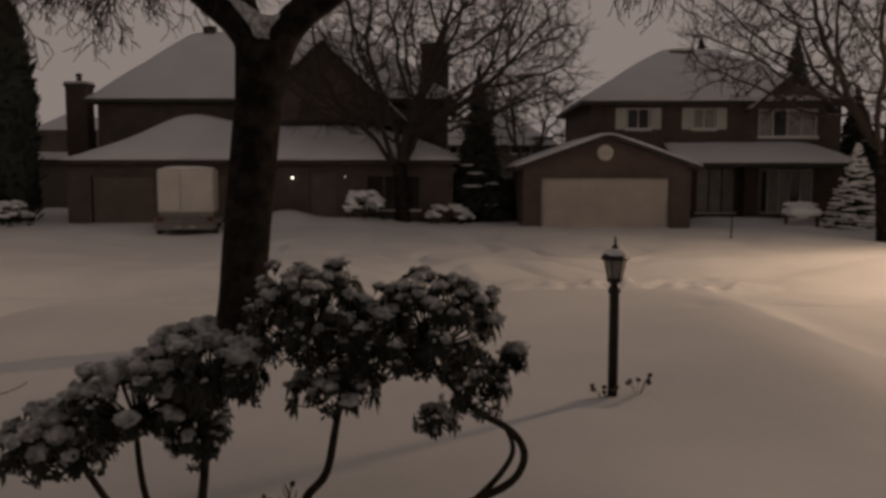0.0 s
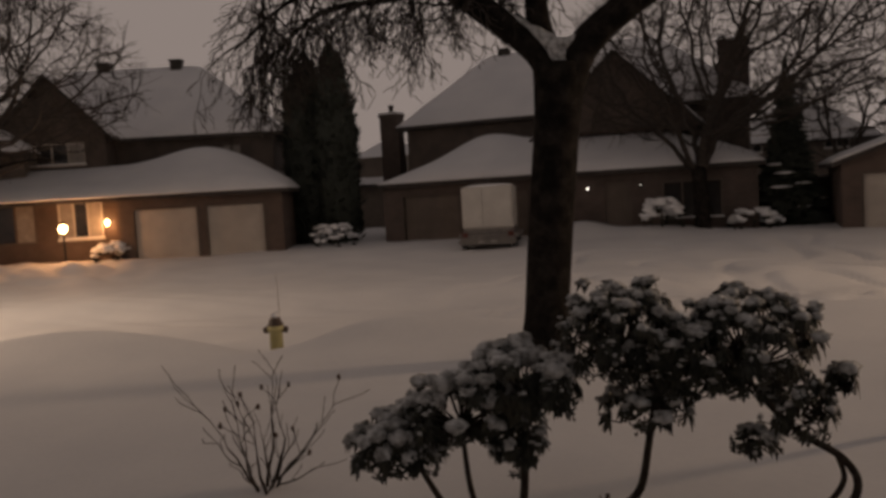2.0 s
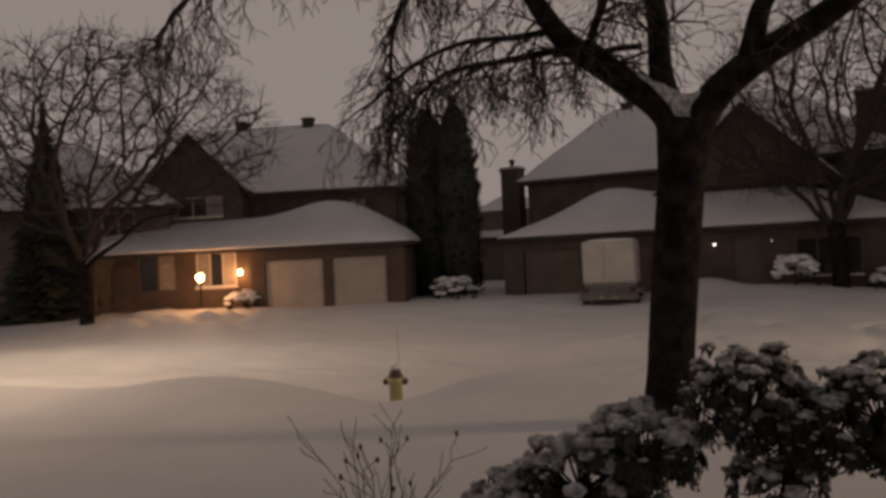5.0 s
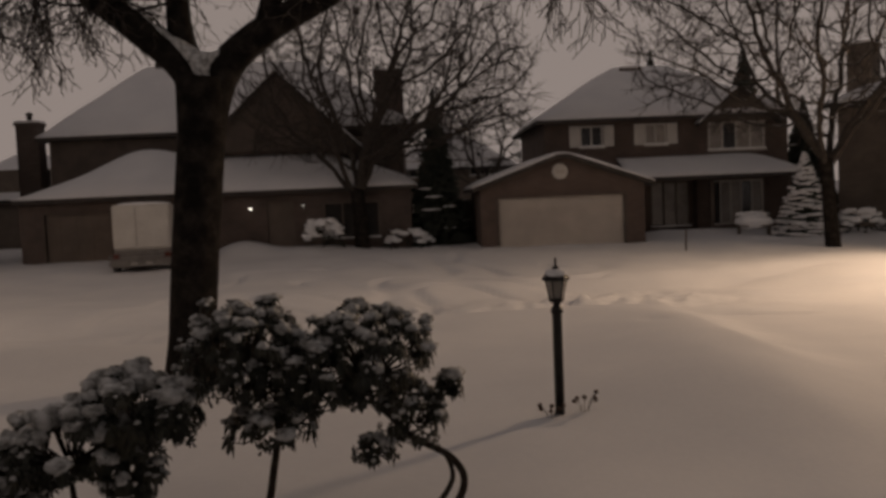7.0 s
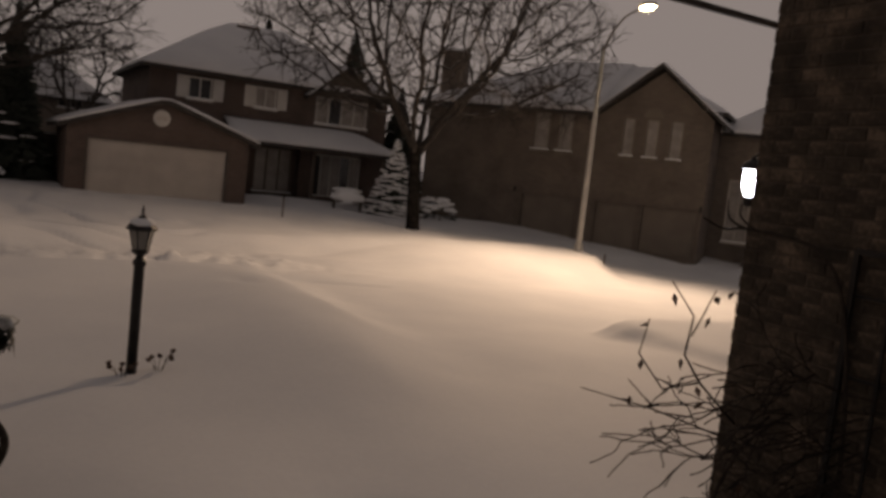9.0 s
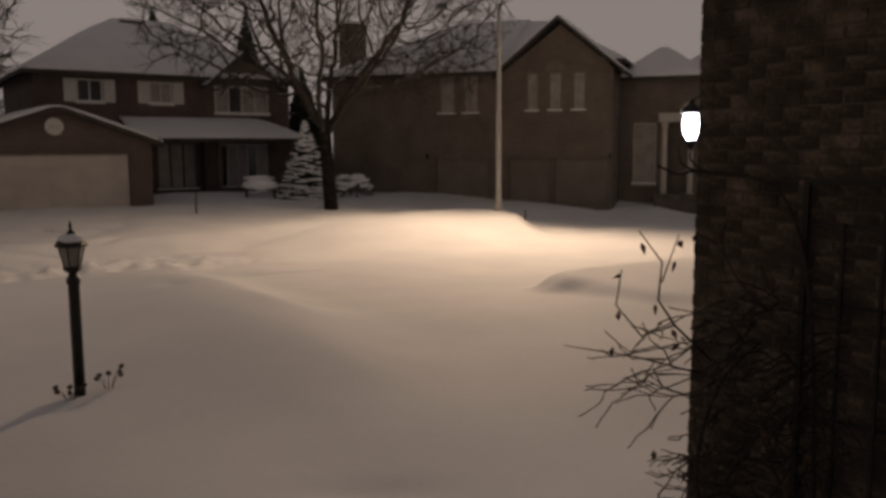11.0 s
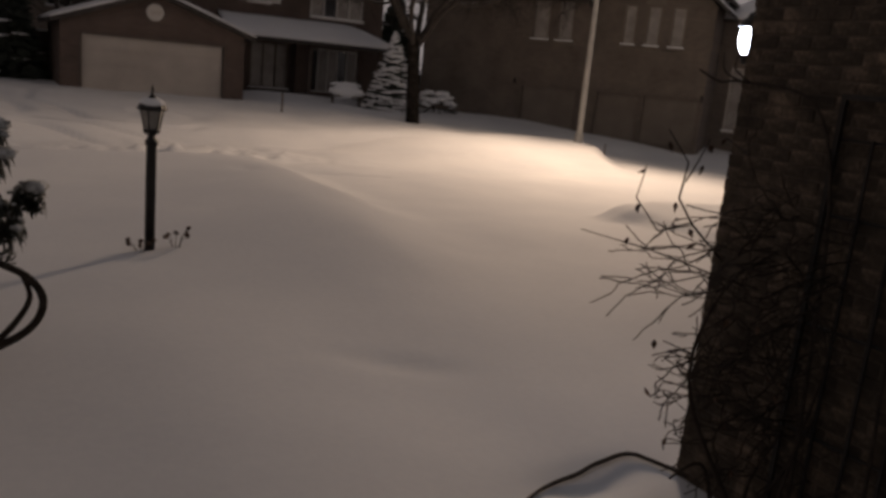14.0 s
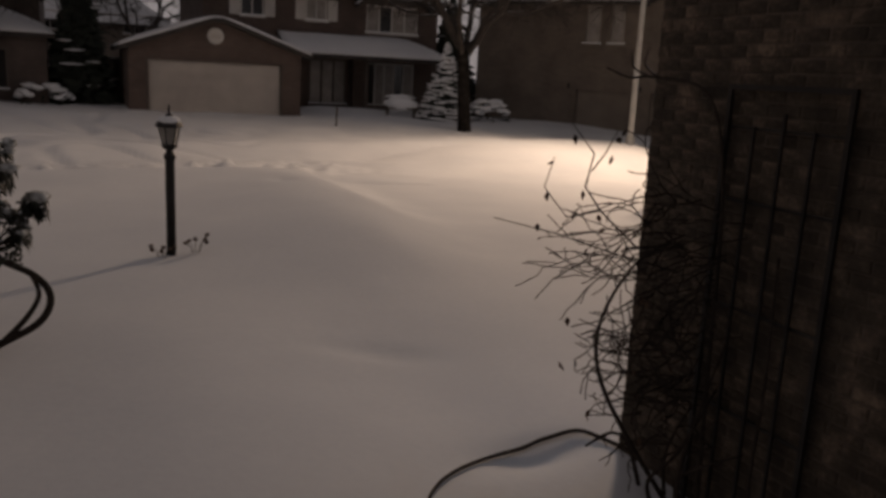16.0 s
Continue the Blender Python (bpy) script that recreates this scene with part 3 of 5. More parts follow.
def house_a():
    h = thing("house", pose(-19.34, 30.3, 0, 0, 0, 25), "brown brick two storey house with two garage doors under snow", "house", "houses along the street")
    b = BRICK_BROWN
    doors = [(-5.35, -2.75, 0.45, 2.58), (-2.33, 0.05, 0.45, 2.58)]
    wall("garage_front_wall", h, b, -6.0, 0.85, -0.6, 3.2, 0, doors)
    for d in doors:
        garage_door(h, *d, 0, CREAM, "pale sectional garage door")
    side_wall("garage_side_wall", h, b, -6.0, 0.25, 4.7, -0.6, 3.2)
    side_wall("garage_side_wall", h, b, 0.6, 0.25, 4.7, -0.6, 3.2)
    wins = [(-8.95, -7.05, 1.5, 3.1), (-11.7, -9.9, 1.4, 3.1)]
    wall("front_wall", h, b, -13.3, -6.0, -0.6, 3.15, 1.2, wins)
    window(h, *wins[0], 1.2, 3, [CURTAIN, GLASS, CURTAIN])
    window(h, *wins[1], 1.2, 2, [GLASS, CURTAIN], sill=False, frame_mat=BROWN)
    part("front_door", Soup().box(-12.95, -12.0, 1.12, 1.196, 0.4, 2.6), BROWN, h, "dark panelled front door")
    part("porch_post", Soup().box(-13.2, -13.05, -0.25, -0.1, -0.5, 3.1), SIDING, h)
    roof(h, -13.5, 1.2, -0.5, 4.7, 3.18, right=0.55, front=0.42, snow=0.28, soft=0.4, cut=1.35, name="low_roof",
         drift=lambda x, y: 0.72 * math.exp(-((x + 2.9) / 2.3) ** 2 - ((y - 3.4) / 2.6) ** 2))
    uw = [(-2.4, -1.5, 4.4, 5.5)]
    wall("upper_wall", h, SIDING, -14.5, 0.0, -0.6, 5.95, 4.72, uw)
    window(h, *uw[0], 4.72, 2, CURTAIN, frame_mat=BROWN)
    side_wall("side_wall", h, b, -0.25, 4.97, 13, -0.6, 5.95)
    side_wall("side_wall", h, b, -14.5, 4.97, 13, -0.6, 5.95)
    wall("back_wall", h, b, -14.25, -0.25, -0.6, 5.95, 12.75)
    roof(h, -15.1, 0.55, 4.2, 13.5, 5.98, left=0.85, right=0.85, front=0.85, back=0.85, snow=0.16, name="main_roof")
    gw = [(-11.35, -8.35, 4.85, 5.85)]
    wall("gable_wall", h, SIDING, -12.2, -7.4, 3.4, 6.2, 3.4, gw)
    window(h, *gw[0], 3.4, 4, [CURTAIN, GLASS, GLASS, CURTAIN], frame_mat=CREAM)
    part("gable", Soup().prism([(-12.2, 6.2), (-7.4, 6.2), (-9.8, 8.75)], 3.4, 3.65), SIDING, h)
    side_wall("gable_cheek", h, SIDING, -7.65, 3.65, 4.719, 3.4, 6.2)
    roof(h, -12.6, -7.0, 3.05, 9.0, 6.05, left=1.05, right=1.05, snow=0.10, soft=0.08, step_size=0.35, name="gable_roof")
    for u in (-8.9, -5.2):
        part("roof_vent", Soup().box(u - 0.28, u + 0.28, 8.5, 9.1, 9.4, 10.22).box(u - 0.34, u + 0.34, 8.44, 9.16, 10.22, 10.3), SHINGLE, h, "box vent on the ridge")
    wall_light(h, -6.85, 1.2, 2.1, GLOW_ORANGE)
    return h


def house_d():
    h = thing("house", pose(26.2, 25.8, 0, 0, 0, -55), "tan brick two storey house with a gable over garage doors", "house", "houses along the street")
    b = BRICK_TAN
    doors = [(-7.2, -4.7, 0.1, 2.0), (-3.75, -1.95, 0.1, 2.02), (-1.7, 0.55, 0.1, 2.06)]
    wins = [(-7.05, -6.25, 4.05, 5.75), (-5.9, -5.15, 4.05, 5.75), (-3.0, -2.44, 4.1, 5.75), (-2.02, -1.42, 4.1, 5.75), (-1.0, -0.4, 4.1, 5.75)]
    wall("front_wall", h, b, -12.4, 0.75, -0.8, 5.85, 0, doors + wins)
    for d in doors:
        garage_door(h, *d, 0, TAUPE, "taupe sectional garage door", BRICK_TAN)
    for w in wins:
        window(h, *w, 0, 1, CURTAIN, frame_mat=TAUPE)
    arch = [(-2.15, 5.8), (-1.29, 5.8)] + [(-1.72 + 0.43 * math.cos(math.pi * k / 8), 5.8 + 0.42 * math.sin(math.pi * k / 8)) for k in range(1, 8)]
    part("arch_trim", Soup().prism(arch, -0.05, -0.003), TAUPE, h, "arched taupe panel over the middle window")
    part("gable", Soup().prism([(-4.0, 5.855), (0.75, 5.855), (-1.5, 7.75)], 0.0, 0.25), b, h)
    side_wall("side_wall", h, b, -12.4, 0.25, 11, -0.8, 5.85)
    side_wall("side_wall", h, b, 0.5, 0.25, 11, -0.8, 5.85)
    wall("back_wall", h, b, -12.15, 0.5, -0.8, 5.85, 10.75)
    roof(h, -12.9, -4.1, -0.45, 11.4, 5.85, left=0.55, front=0.55, back=0.55, snow=0.15, cut=2.9, name="main_roof")
    roof(h, -4.1, 1.2, 0.26, 11.4, 6.24, right=0.55, front=0.55, back=0.55, snow=0.12, cut=2.4, name="rear_roof")
    roof(h, -4.45, 1.30, -0.45, 6.0, 5.68, left=0.82, right=0.82, snow=0.12, soft=0.06, step_size=0.35, name="gable_roof")
    chimney(h, -12.5, 1.0, 1.0, 1.0, 5.6, 8.3, b, 0)
    for x in (-7.6, -4.25, 0.68):
        wall_light(h, x, 0, 2.15, None)
    wing = [(1.35, 2.35, 0.9, 3.6), (2.9, 3.7, 0.6, 2.9)]
    wall("entrance_wall", h, b, 0.75, 4.1, -0.8, 5.6, 2.5, wing)
    window(h, *wing[0], 2.5, 2, CURTAIN, frame_mat=CREAM)
    d = part("front_door", Soup().box(2.9, 3.7, 2.62, 2.67, 0.6, 2.9), BROWN, h, "tall front door")
    part("door_panel", Soup().box(3.0, 3.6, 2.6, 2.618, 0.8, 1.5).box(3.0, 3.6, 2.6, 2.618, 1.7, 2.7), BROWN, d)
    side_wall("side_wall", h, b, 3.85, 2.75, 9, -0.8, 5.6)
    roof(h, 0.4, 4.5, 2.1, 6.2, 5.6, left=0.75, right=0.75, front=0.75, back=0.75, snow=0.12, soft=0.1, step_size=0.3, name="entrance_roof")
    for x in (2.75, 3.85):
        part("column", Soup().lathe([(0.17, 0.3), (0.17, 0.5), (0.13, 0.55), (0.12, 3.4), (0.17, 3.45), (0.17, 3.6)], 12, Matrix.Translation((x, 1.9, 0))), CREAM, h, "round pale porch column")
    part("porch_beam", Soup().box(2.5, 4.1, 1.7, 2.498, 3.6, 4.0), CREAM, h)
    part("doorstep", Soup().box(2.4, 4.2, 1.2, 2.498, -0.6, 0.5), FENCE, h)
    return h


def house_far(x, y, turn, w, d, eave, label):
    h = thing("house", pose(x, y, 0, 0, 0, turn), label, "house", "houses along the street")
    wins = [(1.0, 2.2, 4.0, 5.2), (w - 3, w - 1.5, 4.0, 5.2), (1.0, 2.6, 1.2, 2.6)]
    wall("front_wall", h, BRICK_TAN, 0, w, -1.0, eave, 0, wins)
    for q in wins:
        window(h, *q, 0, 2, GLASS, frame_mat=CREAM)
    side_wall("side_wall", h, BRICK_TAN, 0, 0.25, d, -1.0, eave)
    side_wall("side_wall", h, BRICK_TAN, w - 0.25, 0.25, d, -1.0, eave)
    wall("back_wall", h, BRICK_TAN, 0.25, w - 0.25, -1.0, eave, d - 0.25)
    roof(h, -0.5, w + 0.5, -0.5, d + 0.5, eave, left=0.7, right=0.7, front=0.7, back=0.7, snow=0.15, name="main_roof")
    return h


# ---- trees and plants ----
def grow(s, rng, p, d, r, length, level, top, spread, twist, up, n, kids, tips=None, thin=0.004):
    """One limb and what grows from it."""
    segs = 5 if level else 6
    pts, radii = [p.copy()], [r]
    q, dd = p.copy(), d.copy()
    for i in range(segs):
        dd = (dd + Vector((rng.gauss(0, twist), rng.gauss(0, twist), rng.gauss(0, twist * 0.6) + up))).normalized()
        q = q + dd * (length / segs)
        pts.append(q.copy())
        radii.append(max(thin, r * (1 - 0.62 * (i + 1) / segs)))
    s.tube(pts, radii, n if level < 2 else max(3, n - 2), cap=level >= top)
    if level >= top:
        if tips is not None:
            tips.append(pts[-1])
        return
    for k in range(kids[level]):
        i = rng.randint(1, segs) if k else segs
        base, rr = pts[i], radii[i]
        side = dd.orthogonal().normalized()
        side.rotate(Matrix.Rotation(rng.uniform(0, 2 * math.pi), 3, dd))
        ang = rng.uniform(0.45, 1.0) * spread
        nd = (dd * math.cos(ang) + side * math.sin(ang)).normalized()
        grow(s, rng, base, nd, max(thin, rr * rng.uniform(0.6, 0.85)), length * rng.uniform(0.5, 0.8), level + 1, top, spread, twist * 1.15, up, n, kids, tips, thin)


def branching(rng, base, trunk_h, centre, size, count, step_len=0.36, kill=0.50):
    """Limbs that grow from the trunk's top towards points strewn through a crown: places, parents and radii."""
    goals = []
    while len(goals) < count:
        q = Vector((rng.uniform(-1, 1), rng.uniform(-1, 1), rng.uniform(-1, 1)))
        if not 0.30 < q.length < 1.0 + 0.10 * noise.noise(q * 3 + Vector((count, 0, 0))):
            continue
        p = Vector((centre[0] + q.x * size[0], centre[1] + q.y * size[1], centre[2] + q.z * size[2]))
        out = math.hypot(p.x - base[0], p.y)
        if p.z > trunk_h + 0.5 + 0.24 * out:
            goals.append(p)
    goals = np.array([tuple(g) for g in goals])
    places, parents = [np.array((base[0], 0.0, trunk_h - 0.6)), np.array((base[0], 0.0, trunk_h))], [-1, 0]
    for k in range(6):
        a, out = 2 * math.pi * (k + rng.uniform(-0.2, 0.2)) / 6, rng.uniform(0.35, 0.95)
        q, last = places[1] - np.array((0, 0, 0.5 * rng.random())), 1
        for m in range(4):
            d = np.array((math.cos(a) * out, math.sin(a) * out * 0.8, 1.0 + 0.12 * m))
            q = q + d / np.linalg.norm(d) * step_len + np.array((rng.gauss(0, 0.03), rng.gauss(0, 0.03), 0))
            places.append(q)
            parents.append(last)
            last = len(places) - 1
    near, owner = np.full(len(goals), 1e9), np.zeros(len(goals), int)
    fresh = list(range(len(places)))
    for turn in range(110):
        for k in fresh:
            d = np.linalg.norm(goals - places[k], axis=1)
            better = d < near
            near[better], owner[better] = d[better], k
        keep = near > kill
        goals, near, owner = goals[keep], near[keep], owner[keep]
        if not len(goals):
            break
        fresh = []
        for k in np.unique(owner):
            pull = goals[owner == k] - places[k]
            pull = (pull / np.linalg.norm(pull, axis=1)[:, None]).sum(axis=0)
            pull = pull / (np.linalg.norm(pull) + 1e-6) + np.array([rng.gauss(0, 0.16), rng.gauss(0, 0.16), rng.gauss(0.02, 0.12)])
            q = places[k] + pull / np.linalg.norm(pull) * step_len
            if min(np.linalg.norm(places[c] - q) for c in range(max(0, len(places) - 400), len(places))) < step_len * 0.35:
                continue
            places.append(q)
            parents.append(int(k))
            fresh.append(len(places) - 1)
        if not fresh:
            break
    load = [0.0] * len(places)
    for k in range(len(places) - 1, -1, -1):
        load[k] = load[k] if load[k] else 1.0
        if parents[k] >= 0:
            load[parents[k]] += load[k]
    return [Vector(p) for p in places], parents, load


def street_tree(x, y, z, trunk_h, r, seed, label, lean, centre, size, count=900, snowy=False):
    """A bare street tree: trunk, forking limbs, crown of twigs."""
    rng = random.Random(seed)
    t = thing("tree", pose(x, y, z), label, "tree", "bare street trees")
    tr = Soup()
    pts = [Vector((0, 0, -0.3)), Vector((0.0, 0, 0.1)), Vector((lean * 0.4, 0.05, trunk_h * 0.5)), Vector((lean, 0, trunk_h - 0.25)), Vector((lean, 0, trunk_h + 0.1))]
    tr.tube(curve(pts, 3), [r * 1.5, r * 1.3, r * 1.18, r * 1.08, r * 1.02, r, r * 0.97, r * 0.95, r * 0.95, r * 0.97, r * 0.96, r * 0.8, r * 0.55], 12)
    part("trunk", tr, BARK, t, "dark bare trunk", True)
    places, parents, load = branching(rng, (lean, 0), trunk_h, centre, size, count)
    top = load[1]
    rad = [max(0.013, r * 0.95 * (v / top) ** 0.43) for v in load]
    kids = [[] for _ in places]
    for k, q in enumerate(parents):
        if q >= 0:
            kids[q].append(k)
    br, tw, sn = Soup(), Soup(), Soup()
    starts = [(1, k) for k in kids[1]]
    while starts:
        a, b = starts.pop()
        line, radii = [places[a], places[b]], [min(rad[a], rad[b] * 1.25), rad[b]]
        while kids[b]:
            order = sorted(kids[b], key=lambda c: -load[c])
            starts += [(b, c) for c in order[1:]]
            b = order[0]
            line.append(places[b])
            radii.append(rad[b])
        br.tube(line, radii, 7 if radii[0] > 0.06 else 4, False)
        if snowy:
            for c in range(1, len(line) - 1):
                flat = abs((line[c + 1] - line[c - 1]).normalized().z) < 0.72
                if radii[c] > 0.035 and flat and rng.random() < 0.6:
                    sn.tube([line[c - 1] + Vector((0, 0, radii[c] * 0.7)), line[c] + Vector((0, 0, radii[c] * 0.8)), line[c + 1] + Vector((0, 0, radii[c] * 0.6))], [0.008, radii[c] * 0.5, 0.008], 5)
        # twigs along the thin end
        for c in range(max(1, len(line) - 7), len(line)):
            ahead = (line[c] - line[c - 1]).normalized()
            for m in range(5 if c == len(line) - 1 else 3):
                d = (ahead + Vector((rng.gauss(0, 0.45), rng.gauss(0, 0.45), rng.gauss(0.05, 0.4)))).normalized()
                ln = rng.uniform(0.4, 1.0)
                mid = line[c] + d * ln * 0.5
                end = mid + (d + Vector((rng.gauss(0, 0.3), rng.gauss(0, 0.3), rng.gauss(0.0, 0.3)))).normalized() * ln * 0.5
                tw.tube([line[c], mid, end], [0.012, 0.010, 0.007], 3, False)
    crown = part("crown", br, TWIG, t, "forking bare limbs", True)
    part("twig_mass", tw, TWIG, crown, "fine bare twigs", True, "stuff")
    if sn.v:
        part("snow", sn, LEAFSNOW, crown, "snow caught along the limbs", True, "stuff")
    return t


def conifer(x, y, z, h, r, seed, label, snow=0.5, tiers=16, name="spruce_tree", columnar=False):
    rng = random.Random(seed)
    t = thing(name, pose(x, y, z), label, "conifer", "evergreens by the houses")
    part("trunk", Soup().tube([(0, 0, -0.3), (0, 0, h * 0.9)], [0.06 + r * 0.07, 0.02], 7), BARK, t)
    s, w = Soup(), Soup()
    if columnar:
        s.lathe([(r * 0.55, 0.0), (r * 0.80, h * 0.15), (r * 0.82, h * 0.6), (r * 0.6, h * 0.82), (r * 0.25, h * 0.93), (0.02, h * 0.98)], 10)
    else:
        s.lathe([(r * 0.55, h * 0.06), (r * 0.42, h * 0.35), (r * 0.18, h * 0.7), (0.02, h * 0.95)], 8)
    count = int(tiers * (60 if columnar else 30))
    for i in range(count):
        f = rng.random() ** (0.9 if columnar else 1.25)
        zz = h * (0.02 + 0.97 * f)
        if columnar:
            rad = r * (min(1.0, (1 - f) * 3.2) ** 0.6) * (0.88 + 0.14 * noise.noise(Vector((f * 6, seed, 0))))
        else:
            rad = r * (1 - f) * rng.uniform(0.75, 1.08) + 0.04
        a = rng.uniform(0, 2 * math.pi)
        c, sn = math.cos(a), math.sin(a)
        if columnar:
            base = Vector((c * rad * 0.72, sn * rad * 0.72, zz - 0.15))
            out = rng.uniform(0.85, 1.12) + (0.22 if rng.random() < 0.12 else 0)
            tip = Vector((c * rad * out, sn * rad * out, zz + rng.uniform(-0.05, 0.5)))
            wd = 0.11
        else:
            base = Vector((c * 0.04, sn * 0.04, zz + 0.12))
            tip = Vector((c * rad, sn * rad, zz - 0.22 * rad))
            wd = 0.10 + rad * 0.17
        side = (tip - base).cross(Vector((0, 0, 1))).normalized() * wd
        mid = base.lerp(tip, 0.6)
        drop = Vector((0, 0, -0.12 - 0.10 * rad)) if not columnar else Vector((c, sn, 0)) * 0.06
        jag = [rng.uniform(0.75, 1.25) for _ in range(4)]
        s.add([base, mid + side * jag[0] + drop, tip, mid - side * jag[1] + drop, mid + Vector((0, 0, 0.05))], [(0, 1, 4), (1, 2, 4), (2, 3, 4), (3, 0, 4)])
        if rng.random() < snow and (not columnar):
            cc = base.lerp(tip, 0.72) + Vector((0, 0, 0.03))
            w.blob(cc, rad * 0.30 + 0.05, rad * 0.30 + 0.05, 0.05, rng, 6, 4, 0.5)
    part("needles", s, NEEDLE, t, "dark evergreen sprays", kind="stuff")
    if w.v:
        part("snow", w, SNOWCAP, t, "snow lying on the boughs", True, "stuff")
    return t


def snowy_bush(x, y, z, r, h, seed, label):
    rng = random.Random(seed)
    t = thing("shrub", pose(x, y, z), label, "shrub", "snowy shrubs by the houses")
    s, w = Soup(), Soup()
    for i in range(70):
        a, f = rng.uniform(0, 2 * math.pi), rng.uniform(0.1, 1.0)
        rr = r * math.sqrt(max(0, 1 - (f * 0.9) ** 2)) * rng.uniform(0.75, 1.05)
        p = Vector((math.cos(a) * rr, math.sin(a) * rr, h * f))
        for k in range(5):
            d = Vector((rng.gauss(0, 1), rng.gauss(0, 1), rng.gauss(0.2, 0.7))).normalized() * rng.uniform(0.10, 0.22)
            q = d.orthogonal().normalized() * 0.05
            s.add([p - d * 0.4, p + q, p + d, p - q], [(0, 1, 2, 3)])
        if rng.random() < 0.3 + 0.7 * f and f > 0.35:
            w.blob(p + Vector((0, 0, 0.05)), 0.13 + 0.1 * f, 0.13 + 0.1 * f, 0.09, rng, 8, 5, 0.5)
    s.tube([(0, 0, -0.2), (0, 0, h * 0.6)], [0.05, 0.03], 5)
    part("foliage", s, LEAF, t, "dark evergreen foliage", kind="stuff")
    part("snow", w, SNOWCAP, t, "snow lumps on the foliage", True, "stuff")
    return t


def rhododendron(name, x, y, lobes, stems, seed, label, count, lump=0.05):
    """An open evergreen shrub: crooked stems, whorls of drooping leaves, a lump of snow on most whorls."""
    rng = random.Random(seed)
    t = thing(name, pose(x, y, 0), label, "shrub", "evergreen shrubs before the house")
    for pts, r in stems:
        part("stem", Soup().tube(curve(pts), taper(r, r * 0.65, 5 * len(pts) - 4), 8), STEM, t, "crooked bare stem", True)
    lf, sn, tw = Soup(), Soup(), Soup()
    for cx, cy, cz, rx, ry, rz, weight in lobes:
        for i in range(int(count * weight * 1.35)):
            while True:
                q = Vector((rng.uniform(-1, 1), rng.uniform(-1, 1), rng.uniform(-1, 1)))
                if 0.45 < q.length < 1.0:
                    break
            q = q.normalized() * q.length ** 0.45
            k = 1 + 0.34 * noise.noise(q * 2.6 + Vector((seed, 0, 0)))
            p = Vector((cx + q.x * rx * k, cy + q.y * ry * k, cz + q.z * rz * k))
            core = Vector((cx + q.x * rx * 0.25, cy + q.y * ry * 0.25, cz - rz * 0.35 + q.z * rz * 0.2))
            if rng.random() < 0.5:
                tw.tube([core, core.lerp(p, 0.55) + Vector((0, 0, -0.03)), p], [0.009, 0.006, 0.004], 4, False)
            out = (q + Vector((0, 0, 0.45))).normalized()
            a0 = rng.uniform(0, 6.28)
            ref = out.orthogonal().normalized()
            low = q.z < -0.3
            for j in range(rng.randint(9, 12)):
                side = ref.copy()
                side.rotate(Matrix.Rotation(a0 + j * 2.4, 3, out))
                ln = rng.uniform(0.06, 0.09) if low else rng.uniform(0.075, 0.11)
                droop = rng.uniform(-0.4, 0.3) if low else rng.uniform(0.35, 0.95)
                rise = out * rng.uniform(-0.02, 0.025)
                mid = p + rise + side * ln * 0.45 + Vector((0, 0, -0.014 * droop))
                tip = p + rise + side * ln * 0.66 + Vector((0, 0, -ln * 0.85 * droop))
                wd = side.cross(out).normalized() * (0.012 if low else 0.019)
                fold = out * 0.009
                lf.add([p + rise * 0.5, mid + wd - fold, mid, mid - wd - fold, tip], [(0, 1, 2), (0, 2, 3), (1, 4, 2), (2, 4, 3)])
                if not low and rng.random() < 0.10 + 0.12 * q.z:
                    c = p + rise + side * ln * rng.uniform(0.2, 0.6) + Vector((0, 0, 0.008))
                    sn.blob(c, rng.uniform(0.014, 0.034), rng.uniform(0.014, 0.034), rng.uniform(0.008, 0.016), rng, 5, 3, 0.8)
            if rng.random() < 0.18 + 0.95 * q.z:
                sz = lump * rng.uniform(0.65, 1.3)
                sn.blob(p + out * 0.012, sz * rng.uniform(0.85, 1.25), sz * rng.uniform(0.85, 1.25), sz * rng.uniform(0.5, 0.8), rng, 9, 7, 0.6)
    part("foliage", lf, LEAF, t, "whorls of drooping leathery leaves", kind="stuff")
    part("twig_mass", tw, STEM, t, kind="stuff")
    part("snow", sn, LEAFSNOW, t, "thin snow lumps caught in the leaf whorls", True, "stuff")
    return t


def bare_shrub(x, y, z, height, spread, seed, label, name="bare_shrub", main=6, leaves=0.25, r=0.016):
    rng = random.Random(seed)
    t = thing(name, pose(x, y, z), label, "shrub")
    s, tips = Soup(), []
    for k in range(main):
        a = 2 * math.pi * k / main + rng.uniform(-0.3, 0.3)
        o = rng.uniform(0.15, 1.0) * spread
        d = Vector((math.cos(a) * o, math.sin(a) * o, 1)).normalized()
        grow(s, rng, Vector((0, 0, -0.15)), d, r * rng.uniform(0.7, 1.1), height * rng.uniform(0.55, 0.8), 0, 2, 0.6, 0.14, 0.06, 5, (3, 3), tips)
    part("twig_mass", s, STEM, t, "thin forked bare twigs", True)
    l = Soup()
    for p in tips:
        if rng.random() < leaves:
            l.blob(p, 0.018, 0.018, 0.026, rng, 5, 4, 0.6)
    if l.v:
        part("seed_head_cluster", l, DRYLEAF, t, "dry brown seed heads", kind="stuff")
    return t


